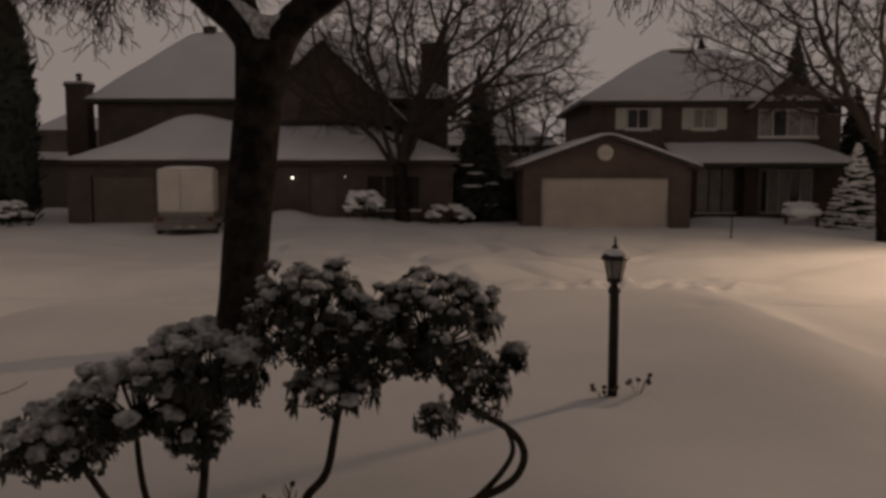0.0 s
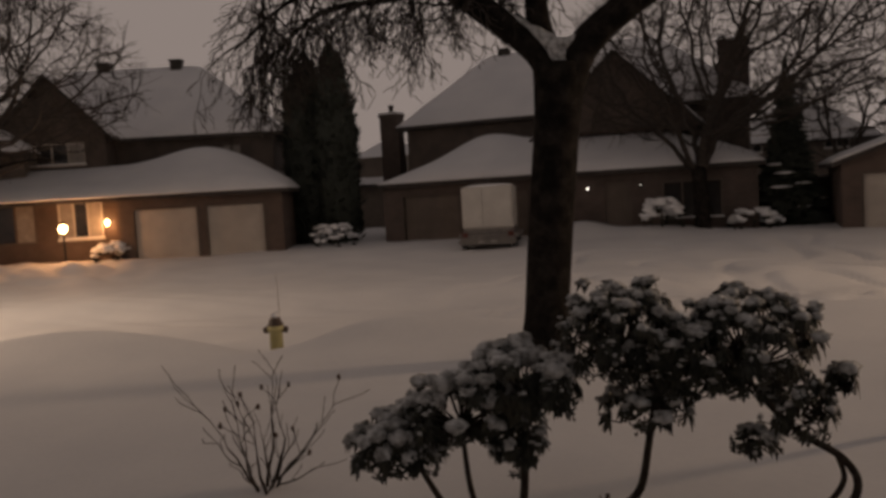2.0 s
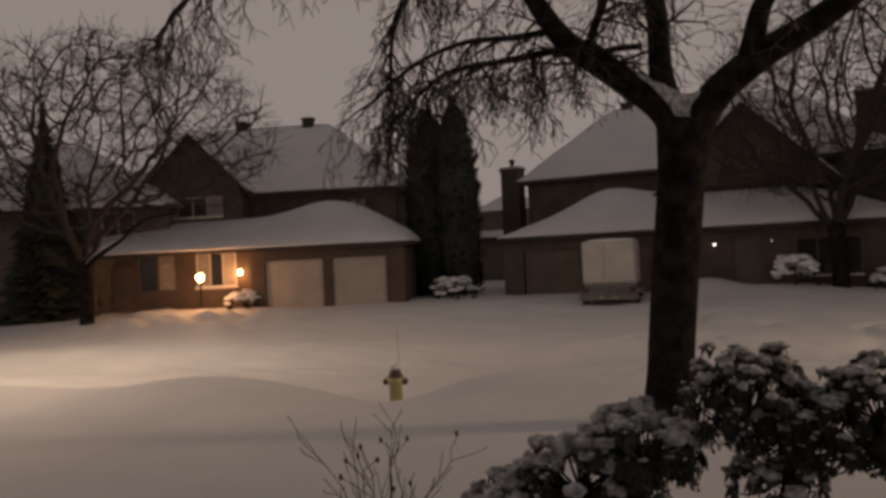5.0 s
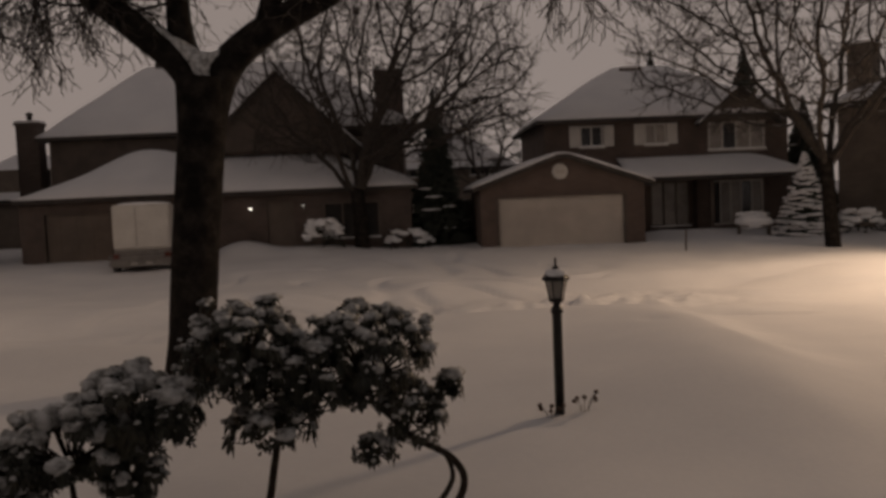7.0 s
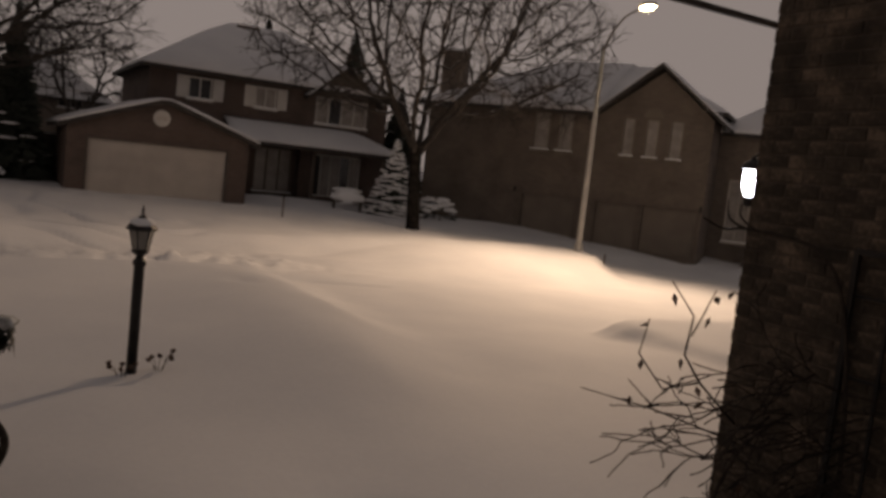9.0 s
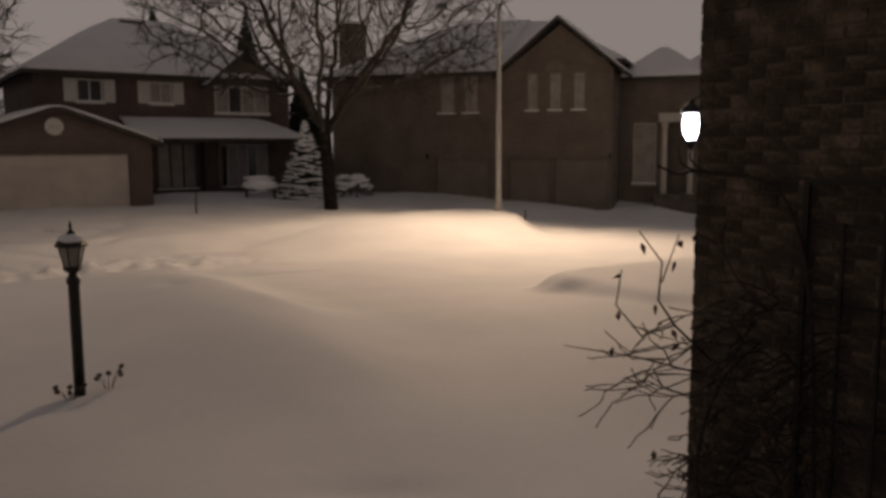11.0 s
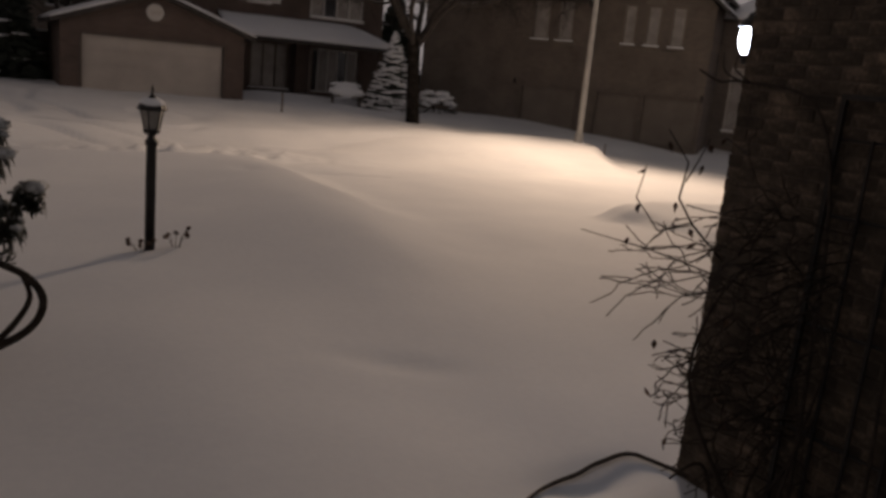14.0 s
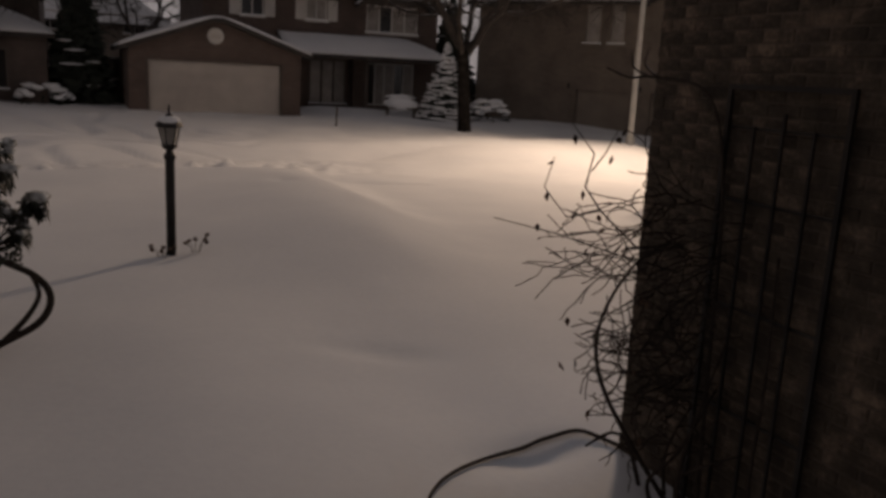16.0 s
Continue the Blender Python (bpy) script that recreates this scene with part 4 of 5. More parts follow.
def maple():
    """The big bare tree in the front yard: trunk, three limbs from the fork, drooping twigs, snow in the fork."""
    rng = random.Random(11)
    t = thing("tree", pose(-2.5, 11.9, 0.0), "large bare maple with snow lodged in its fork", "tree", "bare street trees")
    tr = Soup()
    tr.tube(curve([(-0.02, 0, -0.4), (0.0, 0, 0.1), (0.04, 0, 0.6), (0.13, 0, 1.6), (0.27, 0, 2.9), (0.35, 0.0, 3.6), (0.40, 0, 4.25)], 4), [0.56 - 0.13 * min(1, i / 4) - 0.11 * min(1, i / 9) + 0.05 * max(0, (i - 19) / 5) for i in range(25)], 18)
    part("trunk", tr, BARK, t, "thick dark rough-barked trunk", True)
    limbs = [
        ([(0.36, 0, 3.6), (0.20, 0.0, 4.35), (-0.50, 0.0, 5.0), (-1.25, 0.05, 5.62), (-1.75, 0.1, 6.36), (-2.05, 0.1, 7.0), (-2.5, 0, 8.6)], 0.25, 0.09),
        ([(0.36, 0, 3.7), (0.20, 0.05, 4.5), (0.10, 0.1, 5.0), (0.06, 0.2, 5.86), (-0.10, 0.3, 6.55), (-0.3, 0.4, 7.8), (-0.4, 0.6, 9.6)], 0.21, 0.08),
        ([(0.40, 0, 3.6), (0.72, 0.0, 4.40), (1.40, -0.05, 4.93), (2.22, -0.1, 5.33), (3.06, -0.2, 5.92), (3.9, -0.3, 6.9), (4.6, -0.3, 8.6)], 0.26, 0.07),
        ([(1.28, -0.05, 4.85), (1.36, 0.0, 5.2), (1.46, 0.1, 5.62), (1.74, 0.2, 6.18), (2.0, 0.3, 7.2), (2.1, 0.6, 9.0)], 0.17, 0.07),
        ([(-0.75, 0.02, 5.2), (-1.3, -0.1, 5.45), (-2.0, -0.2, 5.42), (-2.9, -0.4, 5.36), (-3.45, -0.5, 5.08), (-4.1, -0.6, 4.5)], 0.075, 0.018),
        ([(-0.95, 0.05, 5.38), (-0.78, 0.0, 5.75), (-0.55, -0.1, 6.14), (-0.22, -0.2, 6.57), (0.0, -0.3, 7.3)], 0.075, 0.04),
        ([(-0.82, 0.0, 5.32), (-0.5, -0.05, 5.36), (-0.10, -0.08, 5.33)], 0.05, 0.045),
        ([(-1.45, 0.05, 5.80), (-2.1, -0.1, 5.78), (-2.8, -0.3, 5.78), (-3.6, -0.5, 5.5), (-4.4, -0.7, 4.9)], 0.06, 0.018),
        ([(-1.9, 0.1, 6.6), (-2.8, 0.0, 7.1), (-3.5, -0.2, 7.0), (-3.95, -0.3, 6.4), (-4.08, -0.35, 5.5), (-4.0, -0.4, 4.8)], 0.07, 0.016),
        ([(-2.05, 0.1, 7.0), (-3.4, -0.6, 7.6), (-5.0, -1.0, 7.9), (-6.4, -1.3, 7.6), (-7.4, -1.5, 7.0), (-8.0, -1.6, 6.4)], 0.09, 0.018),
        ([(3.06, -0.2, 5.92), (3.8, -0.6, 6.5), (4.5, -1.0, 6.6), (5.1, -1.3, 6.1), (5.4, -1.4, 5.3)], 0.08, 0.018),
        ([(3.9, -0.3, 6.9), (5.0, -0.9, 7.6), (6.4, -1.6, 7.6), (7.6, -2.2, 6.8), (8.2, -2.4, 6.2)], 0.08, 0.015),
    ]
    tw = Soup()
    sn = Soup()
    for pts, ra, rb in limbs:
        part("limb", Soup().tube(curve(pts), taper(ra, rb, 5 * len(pts) - 4), 10), BARK, t, "", True)
        if ra < 0.1:
            for i in range(1, len(pts)):
                a, b = Vector(pts[i - 1]), Vector(pts[i])
                for k in range(7 if len(pts) > 3 else 0):
                    q = a.lerp(b, rng.random())
                    d = ((b - a).normalized() * 0.6 + Vector((rng.gauss(0, 0.6), rng.gauss(0, 0.6), rng.gauss(-0.3, 0.5)))).normalized()
                    grow(tw, rng, q, d, 0.022, rng.uniform(0.45, 0.85), 0, 3, 0.85, 0.17, -0.10, 5, (3, 3, 3), None, 0.006)
        else:
            for i in range(3, len(pts)):
                a, b = Vector(pts[i - 1]), Vector(pts[i])
                for k in range(2):
                    q = a.lerp(b, rng.random())
                    d = Vector((rng.gauss(0, 0.7), rng.gauss(0, 0.7), rng.gauss(0.3, 0.5))).normalized()
                    grow(tw, rng, q, d, 0.03, rng.uniform(0.7, 1.3), 0, 3, 0.8, 0.15, -0.02, 5, (3, 3, 3))
    part("twig_mass", tw, TWIG, t, "fine drooping twigs", True, "stuff")
    for pts, radii in (([(-0.95, 0.0, 5.52), (-0.50, -0.04, 5.17), (-0.10, -0.07, 4.86), (0.20, -0.12, 4.64), (0.40, -0.17, 4.44), (0.47, -0.22, 4.18), (0.48, -0.27, 3.98)], (0.02, 0.04, 0.06, 0.09, 0.13, 0.10, 0.03)),
                       ([(0.42, -0.15, 4.46), (0.70, -0.11, 4.56), (1.02, -0.10, 4.80), (1.45, -0.10, 5.10), (2.2, -0.12, 5.48)], (0.12, 0.06, 0.05, 0.035, 0.02))):
        line = curve(pts)
        wide = [radii[min(k // 5, len(radii) - 1)] * (1 - k % 5 / 5) + radii[min(k // 5 + 1, len(radii) - 1)] * (k % 5 / 5) for k in range(len(line))]
        sn.tube(line, [w * (1 + 0.5 * noise.noise(Vector((k * 0.45, 3.0, w)))) for k, w in enumerate(wide)], 10)
    part("snow", sn, LEAFSNOW, t, "snow packed into the fork", True)
    return t


def vines():
    """A leafless climber arching out from the wall, with a few curled dead leaves."""
    rng = random.Random(5)
    t = thing("climbing_plant", pose(4.35, 3.45, -0.15), "leafless tangled climber arching out from the brick wall", "climbing plant")
    st, tw, lf = Soup(), Soup(), Soup()
    arcs = [
        [(0.10, -0.15, -0.1), (-0.28, -0.10, 0.45), (-0.48, -0.05, 0.85), (-0.45, 0.0, 1.15), (-0.20, 0.05, 1.45), (0.12, 0.05, 1.6)],
        [(0.15, -0.3, -0.1), (0.10, -0.3, 0.9), (0.14, -0.2, 1.9), (0.14, 0.0, 2.42), (0.10, 0.45, 2.51), (-0.05, 0.50, 2.50), (-0.22, 0.50, 2.55)],
        [(0.08, 0.46, 2.51), (-0.02, 0.50, 2.56), (-0.05, 0.50, 2.66)],
        [(0.10, 0.42, 2.51), (0.06, 0.5, 2.58), (0.08, 0.5, 2.68)],
        [(0.15, -0.5, -0.1), (-0.15, -0.45, 0.20), (-0.05, -0.4, 0.6), (0.18, -0.35, 1.1)],
        [(0.12, -0.05, -0.1), (0.02, -0.12, 0.30), (0.10, -0.2, 0.62)],
        [(0.05, 0.10, -0.1), (-0.12, 0.05, 0.28), (-0.30, 0.0, 0.42), (-0.48, 0.0, 0.36)],
        [(0.10, -0.2, -0.1), (-0.05, -0.32, 0.22), (-0.02, -0.5, 0.40), (0.12, -0.62, 0.50)],
        [(0.0, -0.1, -0.1), (-0.16, -0.2, 0.18), (-0.10, -0.35, 0.42), (0.08, -0.4, 0.8)],
        [(0.18, -0.8, -0.1), (0.0, -0.8, 0.35), (0.12, -0.7, 0.9), (0.20, -0.6, 1.6)],
    ]
    for a in arcs:
        thick = 0.014 if len(a) > 6 else 0.008 if a[-1][2] > 2 else 0.016
        st.tube(curve(a), taper(thick, thick * 0.4, 5 * len(a) - 4), 6)
    part("main_stem", st, STEM, t, "woody arching stems", True)
    tips = []
    for i in range(86):
        z = rng.uniform(0.3, 1.85)
        p = Vector((0.10 + rng.uniform(-0.1, 0.1), rng.uniform(-0.45, 0.35), z))
        reach = 0.34 + 0.22 * math.exp(-((z - 1.5) / 0.45) ** 2)
        d = Vector((-1, rng.gauss(0.15, 0.35), rng.gauss(0.1, 0.3))).normalized()
        grow(tw, rng, p, d, 0.0065, reach * rng.uniform(0.5, 0.85), 0, 2, 0.75, 0.16, -0.015, 4, (2, 2), tips)
    top = [(-0.1, 0.2, 1.5), (-0.35, 0.25, 1.72), (-0.45, 0.28, 1.86), (-0.38, 0.32, 2.05), (-0.52, 0.36, 2.22)]
    tw.tube(top, [0.008, 0.007, 0.006, 0.005, 0.003], 4)
    tw.tube([(-0.35, 0.25, 1.72), (-0.55, 0.3, 1.68), (-0.68, 0.36, 1.85), (-0.6, 0.4, 2.02)], [0.006, 0.005, 0.004, 0.003], 4)
    tw.tube([(-0.4, 0.3, 1.95), (-0.28, 0.35, 2.05), (-0.2, 0.36, 2.18)], [0.005, 0.004, 0.003], 4)
    tw.tube([(-0.2, 0.1, 1.45), (-0.6, 0.3, 1.58), (-0.95, 0.45, 1.66)], [0.007, 0.006, 0.003], 4)
    part("twig_mass", tw, STEM, t, "thin tangled twigs", True, "stuff")
    places = [Vector(p) for p in ((-0.6, 0.4, 2.0), (-0.5, 0.36, 2.16), (-0.2, 0.36, 2.15), (-0.22, 0.36, 2.04), (-0.66, 0.36, 1.82), (-0.46, 0.29, 1.84), (-0.72, 0.34, 1.64), (-0.36, 0.26, 1.7), (-0.55, 0.2, 1.1), (-0.62, 0.15, 0.85), (-0.3, 0.25, 1.62))] + [p for p in tips if rng.random() < 0.035]
    for p in places:
        ax = Vector((rng.gauss(0, 0.3), rng.gauss(0, 0.3), -1)).normalized()
        sd = ax.orthogonal().normalized()
        sd.rotate(Matrix.Rotation(rng.uniform(0, 6.28), 3, ax))
        nn = ax.cross(sd)
        ln, wd = rng.uniform(0.05, 0.075), rng.uniform(0.014, 0.022)
        lf.add([p, p + ax * ln * 0.4 + sd * wd + nn * 0.012, p + ax * ln * 0.45 - nn * 0.006, p + ax * ln * 0.4 - sd * wd + nn * 0.012, p + ax * ln + nn * 0.02], [(0, 1, 2), (0, 2, 3), (1, 4, 2), (2, 4, 3)])
    part("dead_foliage", lf, DRYLEAF, t, "curled brown dead leaves", kind="stuff")
    cane = curve([(0.22, 0.45, -0.2), (0.12, 0.85, -0.06), (-0.18, 0.86, -0.05), (-0.42, 0.80, -0.05), (-0.64, 0.74, -0.05), (-0.86, 0.63, -0.05), (-1.16, 0.40, -0.05), (-1.34, 0.22, -0.06), (-1.5, 0.0, -0.14)])
    cane = [Vector((p[0], p[1], ground_height(p[0] + 4.35, p[1] + 3.45) + 0.175 + min(0.0, (len(cane) - 4 - i) * 0.02))) for i, p in enumerate(cane)]
    part("fallen_cane", Soup().tube(cane, taper(0.016, 0.010, len(cane)), 6), STEM, t, "long cane lying out over the snow", True)
    return t


def lantern_post():
    g = ground_height(2.15, 9.236) - 0.02
    t = thing("lamp_post", pose(2.15, 9.236, g), "unlit black garden lamp post with snow on its lantern", "lamp post")
    part("post", Soup().lathe([(0.052, -0.3), (0.052, 1.10), (0.065, 1.11), (0.065, 1.15), (0.048, 1.17), (0.03, 1.22)], 14), BLACK, t, "round black post", True)
    part("base", Soup().lathe([(0.03, 1.20), (0.075, 1.23), (0.085, 1.25), (0.085, 1.27)], 6), BLACK, t)
    lan = part("lantern", Soup().lathe([(0.07, 1.26), (0.115, 1.47), (0.108, 1.47), (0.064, 1.262)], 6), FROST, t, "six-sided glass lantern tapering downwards")
    for k in range(6):
        a = math.pi * 2 * k / 6
        part("glazing_bar", Soup().tube([(0.072 * math.cos(a), 0.072 * math.sin(a), 1.265), (0.118 * math.cos(a), 0.118 * math.sin(a), 1.475)], [0.007, 0.007], 5), BLACK, lan)
    roof_p = part("roof", Soup().lathe([(0.145, 1.46), (0.15, 1.475), (0.115, 1.53), (0.05, 1.575), (0.03, 1.60)], 12), BLACK, t, "flared black lantern roof")
    part("finial", Soup().lathe([(0.018, 1.59), (0.022, 1.61), (0.010, 1.63), (0.016, 1.65), (0.004, 1.71)], 8), BLACK, roof_p)
    part("snow", Soup().blob((0, 0, 1.525), 0.128, 0.128, 0.06, random.Random(3), 12, 7, 0.2), SNOWCAP, roof_p, "cap of snow", True)
    return t


def dry_plant(x, y, h, seed):
    rng = random.Random(seed)
    t = thing("dry_plant", pose(x, y, ground_height(x, y) - 0.02), "dried flower stalks poking out of the snow", "dead plant", "dried stalks round the lamp post")
    s = Soup()
    for k in range(7):
        a, ln = rng.uniform(0, 6.28), h * rng.uniform(0.55, 1.0)
        e = Vector((math.cos(a) * 0.13, math.sin(a) * 0.1, ln))
        m = e * 0.5 + Vector((0, 0, ln * 0.1))
        s.tube([(0, 0, -0.1), m, e], [0.004, 0.0035, 0.003], 4)
        part("seed_head", Soup().blob(e, 0.028, 0.028, 0.022, rng, 6, 4, 0.6), DRYLEAF, t, "brown seed head")
    part("stalk_cluster", s, STEM, t)


def hydrant():
    x, y = -7.83, 13.16
    t = thing("fire_hydrant", pose(x, y, -0.10, 0, 0, 20), "yellow fire hydrant with a dark bonnet sunk in snow", "fire hydrant")
    part("barrel", Soup().lathe([(0.12, -0.5), (0.12, 0.34), (0.15, 0.35), (0.15, 0.44)], 16), YELLOW, t, "yellow barrel", True)
    part("bonnet", Soup().lathe([(0.15, 0.442), (0.15, 0.46), (0.125, 0.48), (0.11, 0.54), (0.06, 0.60), (0.03, 0.62), (0.03, 0.67)], 16), BONNET, t, "dark domed bonnet", True)
    for a in (0, 180):
        part("nozzle_cap", Soup().lathe([(0.05, 0.09), (0.05, 0.16), (0.062, 0.165), (0.062, 0.205), (0.025, 0.21), (0.025, 0.235)], 10, pose(0, 0, 0.36, 0, 90, a)), BONNET, t, "dark side cap")
    part("snow", Soup().blob((0, 0, 0.63), 0.10, 0.10, 0.06, random.Random(2), 10, 6, 0.3), SNOWCAP, t, "", True)
    m = thing("marker_rod", pose(x - 0.12, y + 0.35, ground_height(x, y) - 0.1), "thin pale hydrant marker rod in the snow", "marker rod")
    part("rod", Soup().tube([(0, 0, 0), (-0.02, 0, 1.55)], [0.009, 0.006], 5), GREY, m)


def street_lamp(x, y, turn, label):
    t = thing("street_lamp", pose(x, y, 0.0, 0, 0, turn), label, "street lamp", "street lamps")
    part("pole", Soup().lathe([(0.17, -0.5), (0.17, 0.45), (0.115, 0.5), (0.105, 3.0), (0.075, 7.6), (0.0, 7.62)], 14), GREY, t, "tapered metal pole", True)
    arm = curve([(0, 0, 7.45), (-0.02, -0.35, 8.05), (-0.12, -1.1, 8.55), (-0.2, -2.0, 8.72)])
    part("arm", Soup().tube(arm, taper(0.045, 0.03, len(arm)), 8), SIDING, t, "curved arm over the road", True)
    hd = part("lamp_head", Soup().blob((-0.24, -2.3, 8.80), 0.20, 0.42, 0.10, random.Random(1), 12, 8, 0.05), GREY, t, "", True)
    part("lens", Soup().blob((-0.24, -2.32, 8.71), 0.17, 0.34, 0.10, random.Random(1), 12, 8, 0.02), GLOW_WARM, hd, "glowing warm lens", True)


def house_lamp_post():
    """The lit lamp post before the house with two garage doors."""
    m = pose(-19.34, 30.3, 0, 0, 0, 25) @ pose(-7.85, -1.2, 0)
    x, y = m.translation.x, m.translation.y
    t = thing("lamp_post", pose(x, y, ground_height(x, y)), "short garden lamp post glowing orange", "lamp post")
    part("post", Soup().lathe([(0.04, -0.2), (0.04, 1.14), (0.06, 1.17)], 8), BLACK, t)
    globe = part("globe", Soup().lathe([(0.06, 1.15), (0.14, 1.23), (0.18, 1.35), (0.14, 1.47), (0.03, 1.51)], 12), GLOW_ORANGE, t, "glowing orange lamp glass", True)
    globe.visible_shadow = False
    part("cap", Soup().lathe([(0.13, 1.514), (0.09, 1.57), (0.02, 1.62)], 10), BLACK, t)
    lamp("porch_lamp", "POINT", ORANGE, (1.0, 0.40, 0.14), Matrix.Translation((x, y, ground_height(x, y) + 1.35)), 0.12)
    lamp("porch_lamp", "POINT", ORANGE * 0.25, (1.0, 0.42, 0.15), pose(-19.34, 30.3, 0, 0, 0, 25) @ Matrix.Translation((-6.85, 0.85, 2.05)), 0.08)


def van():
    x, y = -9.1, 29.7
    g = ground_height(x, y + 0.5)
    t = thing("box_van", pose(x, y, g - 0.05, 0, 0, 12), "small white box van parked in a snowy driveway, seen from behind", "van")
    b = bevelled(Soup().box(-0.97, 0.97, 0.2, 2.3, 0.80, 2.40), VANWHITE, "box_body", t, 0.05, "white box body", 3)
    for s, e in ((-0.90, -0.19), (-0.16, 0.90)):
        part("rear_door", Soup().box(s, e, 0.165, 0.198, 0.90, 2.28), VANWHITE, b, "white rear door leaf")
    part("snow", Soup().blob((0.0, 1.25, 2.40), 0.95, 1.05, 0.10, random.Random(4), 18, 8, 0.08), SNOWCAP, b, "snow on the roof", True)
    bevelled(Soup().box(-1.15, 1.15, -0.05, 3.0, 0.25, 0.79), VANGREY, "chassis", t, 0.2, "silver lower body", 3)
    bevelled(Soup().box(-0.9, 0.9, 2.32, 2.95, 0.84, 1.6), VANGREY, "cab", t, 0.18, "silver cab", 3)
    bevelled(Soup().box(-1.08, 1.08, -0.24, -0.04, 0.22, 0.46), VANGREY, "bumper", t, 0.06, "bright rear bumper")
    for s in (-1, 1):
        part("tail_lamp", Soup().box(s * 0.86 - 0.1, s * 0.86 + 0.1, -0.08, 0.0, 0.52, 0.68), RED, t, "red tail lamp")
        # paler plates stand in for two glints of light on the bumper
        part("glint_plate", Soup().box(s * 0.24 - 0.12, s * 0.24 + 0.12, -0.26, -0.242, 0.30, 0.38), GREY, t, "pale metal plate painting in a glint on the bumper")
        for yy in (0.6, 2.4):
            w = part("wheel", Soup().lathe([(0.2, -0.1), (0.31, -0.1), (0.33, 0), (0.31, 0.1), (0.2, 0.1)], 16, pose(s * 0.95, yy, 0.28, 0, 90, 0)), RUBBER, t, "black tyre")
            part("rim", Soup().lathe([(0.2, -0.06), (0.2, 0.06), (0.05, 0.08)], 12, pose(s * 0.95, yy, 0.28, 0, 90, 0)), GREY, w)


def bench():
    x, y = 14.1, 33.0
    t = thing("garden_bench", pose(x, y, ground_height(x, y) - 0.05, 0, 0, -12), "garden bench buried under thick snow", "bench")
    for i, u in enumerate((-0.6, 0.55)):
        part("leg", Soup().box(u, u + 0.06, -0.2, 0.25, -0.1, 0.36), FENCE, t)
    part("seat", Soup().box(-0.65, 0.65, -0.25, 0.28, 0.36, 0.41), FENCE, t)
    part("backrest", Soup().box(-0.65, 0.65, 0.25, 0.3, 0.41, 0.8), FENCE, t)
    part("snow", Soup().blob((0, 0, 0.56), 0.72, 0.36, 0.34, random.Random(8), 14, 8, 0.5).blob((0, 0.28, 0.84), 0.68, 0.1, 0.12, random.Random(9), 12, 7, 0.3), SNOWCAP, t, "thick snow on seat and back", True)


# ---- the own house: brick corner beside the camera ----
WX, WY, WTOP = 4.56, 4.02, 5.6


def own_house():
    h = thing("wall_east", Matrix.Identity(4), "dark brown brick corner of the house beside the porch", "brick wall", kind="structure")
    part("core", Soup().box(WX + 0.004, WX + 7.0, -5.0, WY - 0.004, -0.6, WTOP), MORTAR, h, "recessed mortar")
    # Unseen house front added behind the camera to block sky light from there
    f = thing("wall_south", Matrix.Identity(4), "unseen dark brick house front behind the camera, blocking sky light", "brick wall", kind="structure")
    part("core", Soup().box(-9.0, WX + 0.019, -3.3, -3.0, -0.6, WTOP), MORTAR, f)
    rf = thing("roof_eaves", Matrix.Identity(4), "snow covered roof of the own house", "roof", kind="structure")
    part("slab", Soup().box(WX - 0.02, WX + 7.4, -5.4, WY + 0.0, WTOP, WTOP + 0.2), SHINGLE, rf)
    # bricks: courses of stretchers, with uneven faces
    rng = random.Random(21)
    meshes = []
    L, Hh, D = 0.205, 0.066, 0.09
    for k in range(8):
        s = Soup()
        j = [rng.uniform(0, 0.005) for _ in range(4)]
        c = 0.006
        vs = []
        for zz in (0, Hh):
            for yy in (0, L):
                vs.append(Vector((0.03, yy, zz)))
        q = 0
        for zz in (c, Hh - c):
            for yy in (c, L - c):
                vs.append(Vector((-j[q], yy, zz)))
                q += 1
        for zz in (0, Hh):
            for yy in (0, L):
                vs.append(Vector((0.004, yy, zz)))
        s.add(vs, [(4, 6, 7, 5), (8, 10, 6, 4), (9, 5, 7, 11), (8, 4, 5, 9), (10, 11, 7, 6), (0, 2, 10, 8), (1, 9, 11, 3), (0, 8, 9, 1), (2, 3, 11, 10)])
        meshes.append(mesh("brick", s, BRICKNEAR))
    rest = Soup()
    courses = int((WTOP + 0.5) / 0.0765)
    n = 0
    for i in range(courses):
        z = -0.5 + i * 0.0765
        y = WY - L - (0.1075 if i % 2 else 0.0)
        if i % 2:
            rest.box(WX - 0.002, WX + 0.03, WY - 0.0975, WY, z, z + Hh)
        while y > -4.6:
            k = rng.randrange(8)
            if n < 300 and 2.7 < y and 0.2 < z < 3.0 and (i * 7 + int(y * 10)) % 3 != 0:
                ob = new("brick", meshes[k])
                ob.location = (WX + rng.uniform(-0.002, 0.002), y, z)
                ob.parent = h
                n += 1
            else:
                dx = rng.uniform(-0.003, 0.003)
                rest.add([v.co + Vector((WX + dx, y, z)) for v in meshes[k].vertices], [tuple(p.vertices) for p in meshes[k].polygons])
            y -= 0.215
    # the front face, round the corner
    for i in range(courses):
        z = -0.5 + i * 0.0765
        x = WX + (0.0 if i % 2 == 0 else 0.1075) + 0.01
        while x < WX + 6.8:
            rest.box(x, x + 0.205, WY - 0.03, WY + rng.uniform(0, 0.006), z, z + Hh)
            x += 0.215
    part("bricks", rest, BRICKNEAR, h, "courses of dark brown brick", kind="stuff")


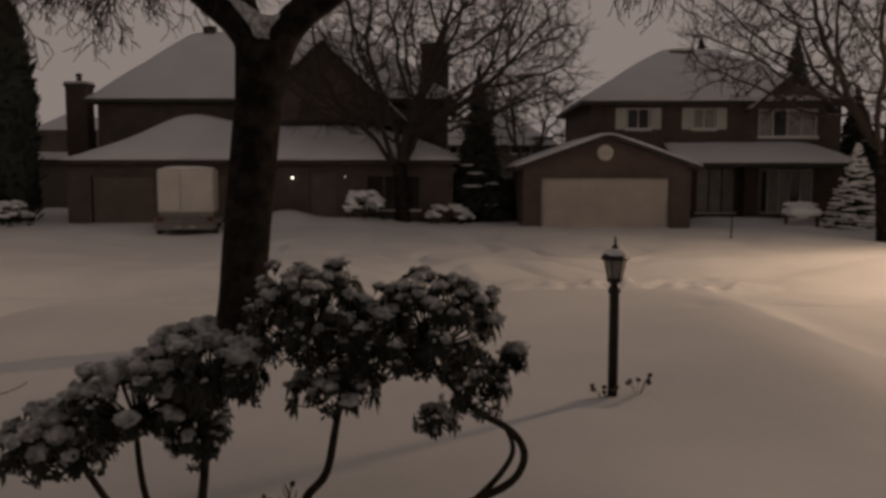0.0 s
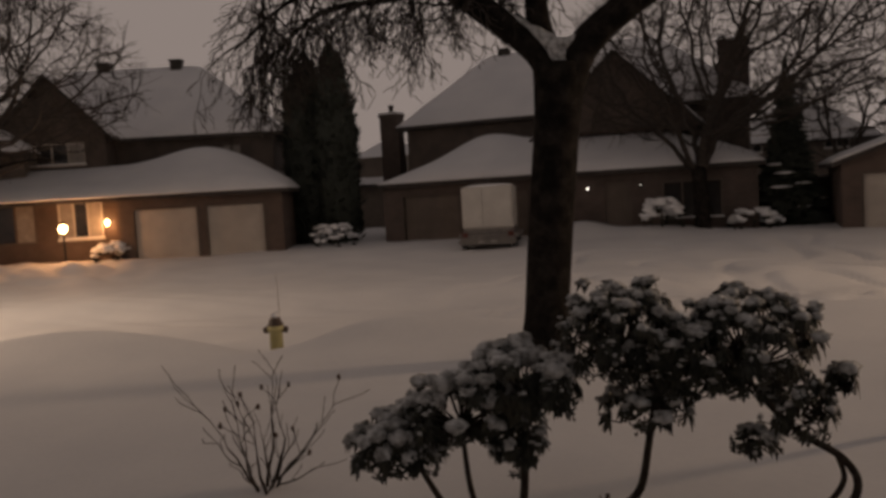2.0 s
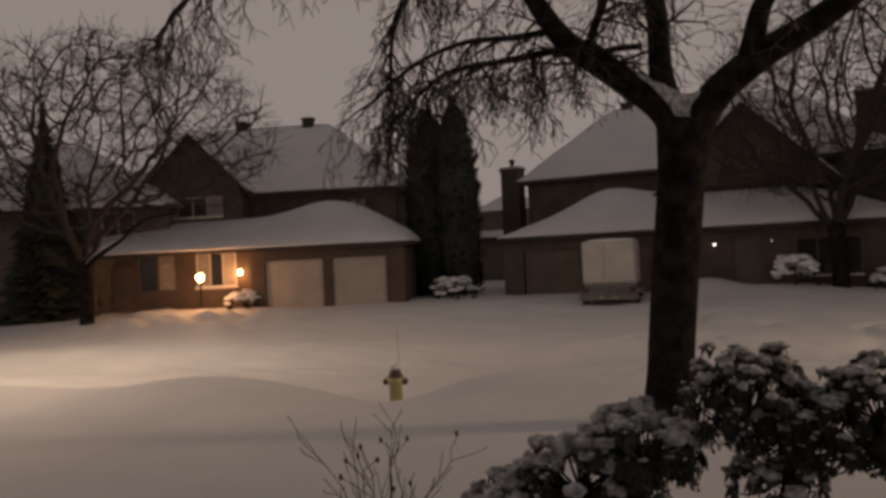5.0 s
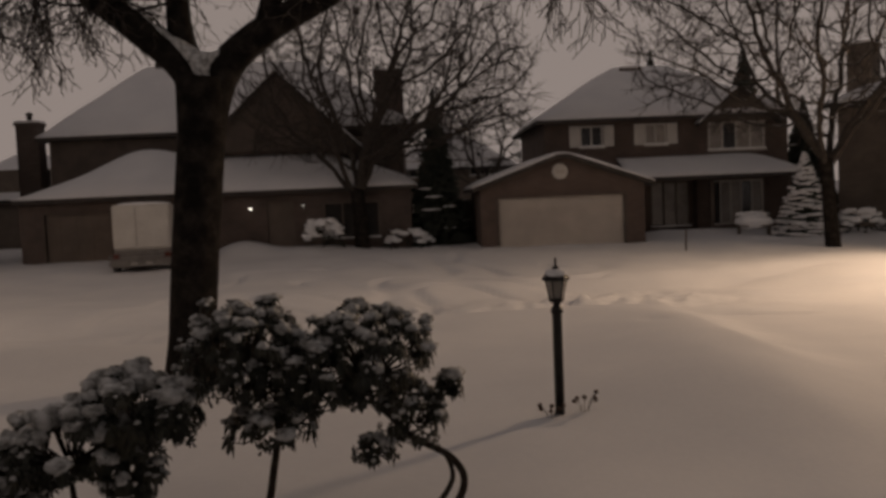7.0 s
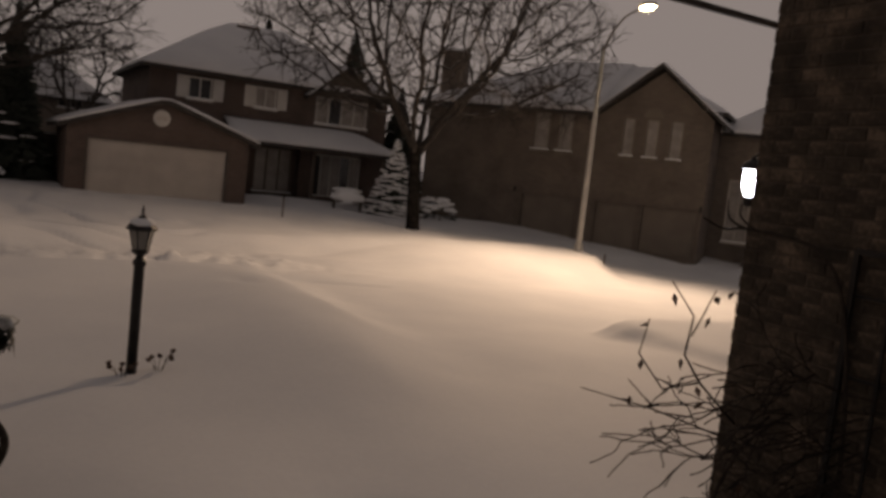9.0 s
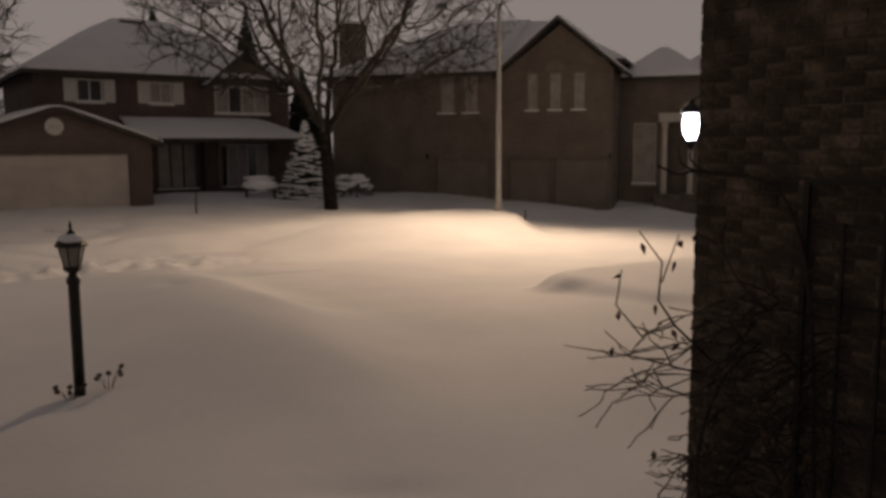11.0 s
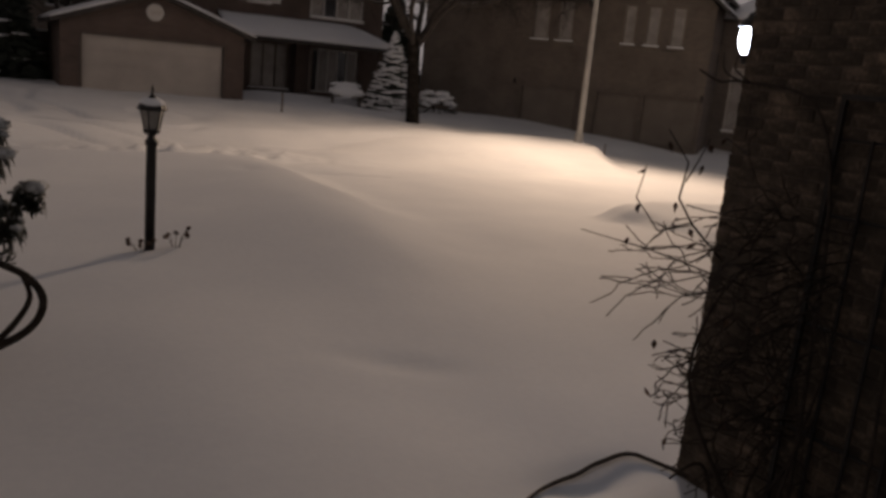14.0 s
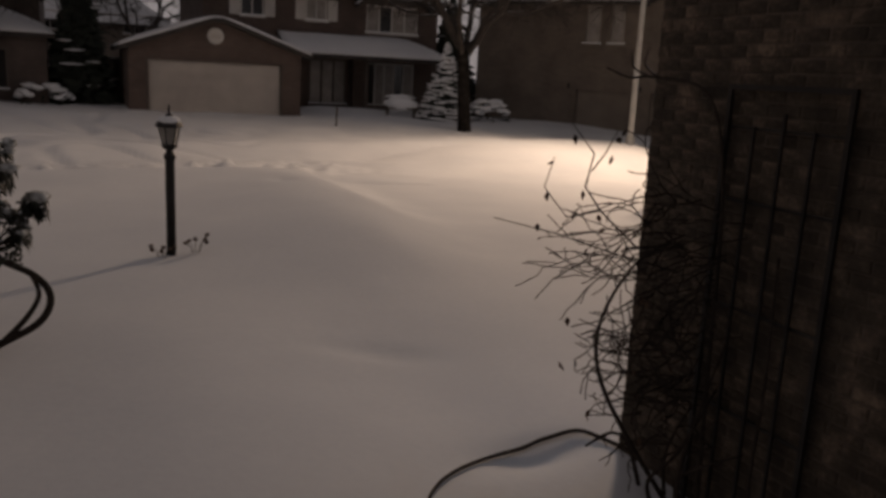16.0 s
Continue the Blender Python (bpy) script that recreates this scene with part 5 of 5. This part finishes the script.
def wall_lantern():
    x, y, z = 4.90, WY + 0.012, 2.497
    t = thing("wall_lantern", pose(x, y, z) @ Matrix.Diagonal((0.60, 0.90, 0.70, 1)), "lit black wall lantern shining cold white", "wall lantern")
    part("back_plate", Soup().box(-0.06, 0.06, -0.022, 0.0, 0.02, 0.36), BLACK, t)
    part("bracket", Soup().tube([(0, 0.02, 0.28), (0, 0.12, 0.44), (0, 0.24, 0.47), (0, 0.335, 0.42)], [0.012, 0.012, 0.012, 0.012], 6), BLACK, t)
    part("cap", Soup().lathe([(0.035, 0.30), (0.09, 0.31), (0.075, 0.36), (0.03, 0.39), (0.012, 0.43)], 10, Matrix.Translation((0, 0.335, 0))), BLACK, t, "black domed cap")
    part("glass", Soup().lathe([(0.035, 0.07), (0.06, 0.14), (0.068, 0.22), (0.06, 0.30)], 8, Matrix.Translation((0, 0.335, 0))), GLOW_COOL, t, "glowing white glass", True)
    part("foot", Soup().lathe([(0.012, -0.02), (0.03, 0.0), (0.03, 0.02), (0.05, 0.058)], 8, Matrix.Translation((0, 0.335, 0))), BLACK, t)
    lamp("lantern_light", "POINT", COOL, (0.82, 0.88, 1.0), Matrix.Translation((x, y + 0.45, z + 0.15)), 0.05)


def trellis():
    t = thing("trellis", Matrix.Identity(4), "dark metal trellis fixed to the brick wall", "trellis")
    x = WX - 0.045
    for y in (2.50, 3.30):
        part("upright", Soup().box(x - 0.012, x + 0.012, y - 0.014, y + 0.014, -0.35, 2.34), BLACK, t)
    part("top_rail", Soup().box(x - 0.012, x + 0.012, 2.514, 3.286, 2.31, 2.34), BLACK, t)
    for y, z in ((2.70, 2.12), (2.9, 2.2), (3.1, 2.12)):
        part("bar", Soup().box(x - 0.008, x + 0.008, y - 0.008, y + 0.008, -0.3, z), BLACK, t)
    for z in (0.5, 1.1, 1.7, 2.1):
        part("rail", Soup().box(x + 0.013, x + 0.024, 2.49, 3.31, z, z + 0.016), BLACK, t)


def bracket_arm():
    t = thing("hanging_bracket", Matrix.Identity(4), "weathered thin bracket arm fixed high on the brick corner", "bracket")
    part("arm", Soup().box(3.75, WX + 0.35, WY + 0.10, WY + 0.13, 3.512, 3.545), FENCE, t)
    part("stay", Soup().box(WX + 0.28, WX + 0.35, WY + 0.007, WY + 0.0995, 3.48, 3.58), BLACK, t)


def fence():
    t = thing("fence", pose(0.7, 37.4, 0.35), "dark wooden board fence between two gardens", "fence")
    for k in range(9):
        part("board", Soup().box(k * 0.3, k * 0.3 + 0.285, 0, 0.025, 0.0, 1.95), FENCE, t)
    for x in (0.0, 1.3, 2.6):
        part("post", Soup().box(x, x + 0.1, 0.027, 0.12, -0.2, 2.05), FENCE, t)
    part("snow", Soup().box(0, 2.7, -0.01, 0.035, 1.952, 2.02), SNOWCAP, t)


def far_woods():
    """Bare woods beyond the gardens."""
    rng = random.Random(77)
    s = Soup()
    for i in range(46):
        a = math.radians(rng.uniform(-62, 62))
        d = rng.uniform(62, 95)
        p = Vector((d * math.sin(a), d * math.cos(a), 0.2))
        h = rng.uniform(5.5, 8.5)
        s.tube([p, p + Vector((0, 0, h * 0.4))], [0.16, 0.12], 5)
        for k in range(5):
            b = rng.uniform(0, 6.28)
            grow(s, rng, p + Vector((0, 0, h * 0.35)), Vector((math.cos(b) * 0.6, math.sin(b) * 0.6, 1)).normalized(), 0.07, h * 0.33, 0, 2, 0.8, 0.12, 0.05, 5, (4, 4), None, 0.012)
    ob = part("far_woods", s, TWIG)
    tagged(ob, "hazy bare woods behind the houses", "woods", kind="stuff")


def scene_things():
    house_c()
    house_b()
    house_a()
    house_d()
    house_far(35.2, 31.0, -58, 11, 9, 5.4, "tan brick house farther along under snow")
    house_far(-38, 20.5, 40, 11, 9, 5.4, "brick house at the end of the street under snow")
    house_far(-1.5, 60.0, 0, 9, 9, 4.6, "low house far behind under snow")
    house_far(-28.5, 50.0, 0, 9, 8, 3.4, "low house behind the gardens under snow")
    fence()
    far_woods()
    own_house()
    maple()
    street_tree(-1.6, 33.4, ground_height(-1.6, 33.4), 2.3, 0.30, 31, "bare spreading tree before the dark house", -0.1, (1.2, 0, 6.3), (6.2, 5.2, 4.9), 2500)
    street_tree(15.05, 28.6, ground_height(15, 28.6), 3.0, 0.25, 47, "bare spreading tree by the street lamp", -0.2, (0.2, 0, 7.2), (7.2, 5.4, 5.2), 2100, True)
    low = street_tree(-29.1, 22.6, ground_height(-29.1, 22.6), 2.6, 0.27, 53, "bare spreading tree before the brick house", 0.0, (1.4, 0, 7.0), (8.0, 5.6, 4.9), 1800)
    limb = curve([(0.1, 0, 2.3), (0.9, -0.05, 2.75), (2.2, 0.0, 3.3), (3.4, 0.1, 4.0), (4.6, 0.1, 4.2), (5.8, 0.2, 4.25)])
    part("limb", Soup().tube(limb, taper(0.13, 0.03, len(limb)), 8), BARK, low, "low limb reaching towards the porch", True)
    part("snow", Soup().tube([p + Vector((0, 0, 0.09)) for p in limb[:12]], taper(0.10, 0.05, 12), 7), SNOWCAP, low, "snow lying along the low limb", True)
    street_tree(5.4, 58.0, 0.4, 2.2, 0.2, 61, "far bare tree between the roofs", 0, (0, 0, 5.6), (4.2, 4, 3.8), 260)
    street_tree(2.0, 62.0, 0.4, 2.2, 0.2, 67, "far bare tree between the roofs", 0, (0, 0, 5.6), (4.2, 4, 3.8), 260)
    conifer(-20.05, 35.8, 0.3, 9.3, 1.5, 3, "tall narrow dark cedar between two houses", 0, 22, "cedar_tree", True)
    conifer(-18.45, 35.6, 0.3, 9.5, 1.25, 4, "tall narrow dark cedar between two houses", 0, 20, "cedar_tree", True)
    conifer(16.0, 32.6, ground_height(16, 32.6), 3.2, 1.4, 5, "small spruce loaded with snow", 0.55, 18)
    conifer(19.0, 39.0, 0.3, 6.3, 2.3, 11, "dark spruce between two houses", 0.03, 30)
    conifer(1.5, 35.6, 0.4, 6.7, 1.75, 6, "dark spruce beside the dark house", 0.04, 30)
    conifer(15.0, 50.0, 0.3, 10.5, 3.2, 7, "tall dark spruce behind the roofs", 0.05, 30)
    conifer(20.6, 50.0, 0.3, 10.7, 3.4, 8, "tall dark spruce behind the roofs", 0.05, 30)
    conifer(-33.4, 24.0, 0.3, 9.8, 2.6, 9, "dark conifer beside the street tree", 0, 34)
    snowy_bush(-17.6, 33.2, 0.3, 1.15, 1.05, 1, "snow covered shrub beside the driveway")
    snowy_bush(-3.1, 33.0, ground_height(-3.1, 33.0) - 0.1, 0.85, 1.1, 2, "rounded shrub capped with snow")
    snowy_bush(0.2, 34.0, ground_height(0.2, 34) - 0.1, 1.0, 0.75, 3, "low shrub buried in snow")
    snowy_bush(17.9, 32.2, ground_height(17.9, 32.2) - 0.1, 0.9, 0.9, 4, "low dark shrub with some snow")
    rhododendron("rhododendron", 0, 0, [(-0.48, 6.25, 1.50, 0.42, 0.46, 0.38, 0.9), (0.33, 6.35, 1.43, 0.46, 0.46, 0.38, 1.0), (-0.05, 6.3, 1.34, 0.46, 0.45, 0.32, 0.6), (0.62, 6.35, 1.02, 0.24, 0.28, 0.24, 0.25), (-0.34, 6.2, 1.02, 0.36, 0.36, 0.13, 0.25), (0.90, 6.4, 1.20, 0.09, 0.10, 0.10, 0.08), (0.34, 6.3, 0.80, 0.20, 0.2, 0.08, 0.10)],
                 [([(-0.58, 6.25, -0.1), (-0.55, 6.25, 0.22), (-0.40, 6.25, 0.42), (-0.33, 6.25, 0.75), (-0.25, 6.3, 1.2)], 0.035),
                  ([(0.30, 6.4, -0.1), (0.55, 6.4, 0.12), (0.88, 6.4, 0.30), (0.98, 6.4, 0.50), (0.88, 6.4, 0.68), (0.62, 6.35, 0.85), (0.4, 6.3, 1.1)], 0.033),
                  ([(0.62, 6.42, 0.15), (0.80, 6.42, 0.34), (0.90, 6.42, 0.52), (0.86, 6.4, 0.68)], 0.024)],
                 13, "leggy evergreen rhododendron with snow lumps in its leaves", 145, 0.046)
    rhododendron("rhododendron", 0, 0, [(-1.12, 5.95, 1.22, 0.42, 0.42, 0.26, 0.9), (-1.55, 5.85, 1.02, 0.42, 0.42, 0.24, 0.7), (-2.0, 5.75, 0.80, 0.34, 0.4, 0.22, 0.7), (-1.15, 5.9, 0.85, 0.20, 0.25, 0.25, 0.25)],
                 [([(-1.25, 5.9, -0.1), (-1.15, 5.9, 0.4), (-1.12, 5.95, 0.9), (-1.05, 5.95, 1.2)], 0.035),
                  ([(-1.32, 5.85, -0.1), (-1.5, 5.85, 0.4), (-1.55, 5.85, 0.8)], 0.028),
                  ([(-1.4, 5.8, -0.1), (-1.7, 5.8, 0.35), (-1.92, 5.75, 0.75)], 0.028)],
                 17, "low sprawling rhododendron weighed down by snow", 150, 0.066)
    bare_shrub(-3.66, 6.5, ground_height(-3.66, 6.5), 1.02, 1.25, 74, "small leafless shrub with a few dry seed heads", r=0.021)
    bare_shrub(-0.62, 6.0, ground_height(-0.62, 6.0), 0.34, 0.8, 72, "small dry twiggy plant in the snow", "dry_plant", 6, 0.3, 0.006)
    lantern_post()
    dry_plant(2.05, 9.15, 0.17, 1)
    dry_plant(2.42, 9.28, 0.23, 2)
    hydrant()
    street_lamp(19.87, 24.5, 0, "tall pale metal street lamp, lit warm")
    street_lamp(-20.5, 8.6, 180, "tall pale metal street lamp at the near kerb, lit warm")
    house_lamp_post()
    snowy_bush(-25.2, 27.7, ground_height(-25.2, 27.7) - 0.1, 0.8, 0.8, 6, "low shrub with snow under the porch light")
    van()
    bench()
    wall_lantern()
    trellis()
    bracket_arm()
    vines()
    for x, y, hh in ((10.15, 29.4, 0.75), (20.4, 23.6, 0.5)):
        m = thing("driveway_marker", pose(x, y, ground_height(x, y) - 0.05), "short dark driveway marker stake in the snow", "marker stake", "driveway marker stakes")
        part("stake", Soup().tube([(0, 0, -0.2), (0.01, 0, hh)], [0.035, 0.03], 6), FENCE, m)
        part("cap", Soup().lathe([(0.036, hh), (0.036, hh + 0.03), (0.01, hh + 0.04)], 8), BLACK, m)


scene_things()
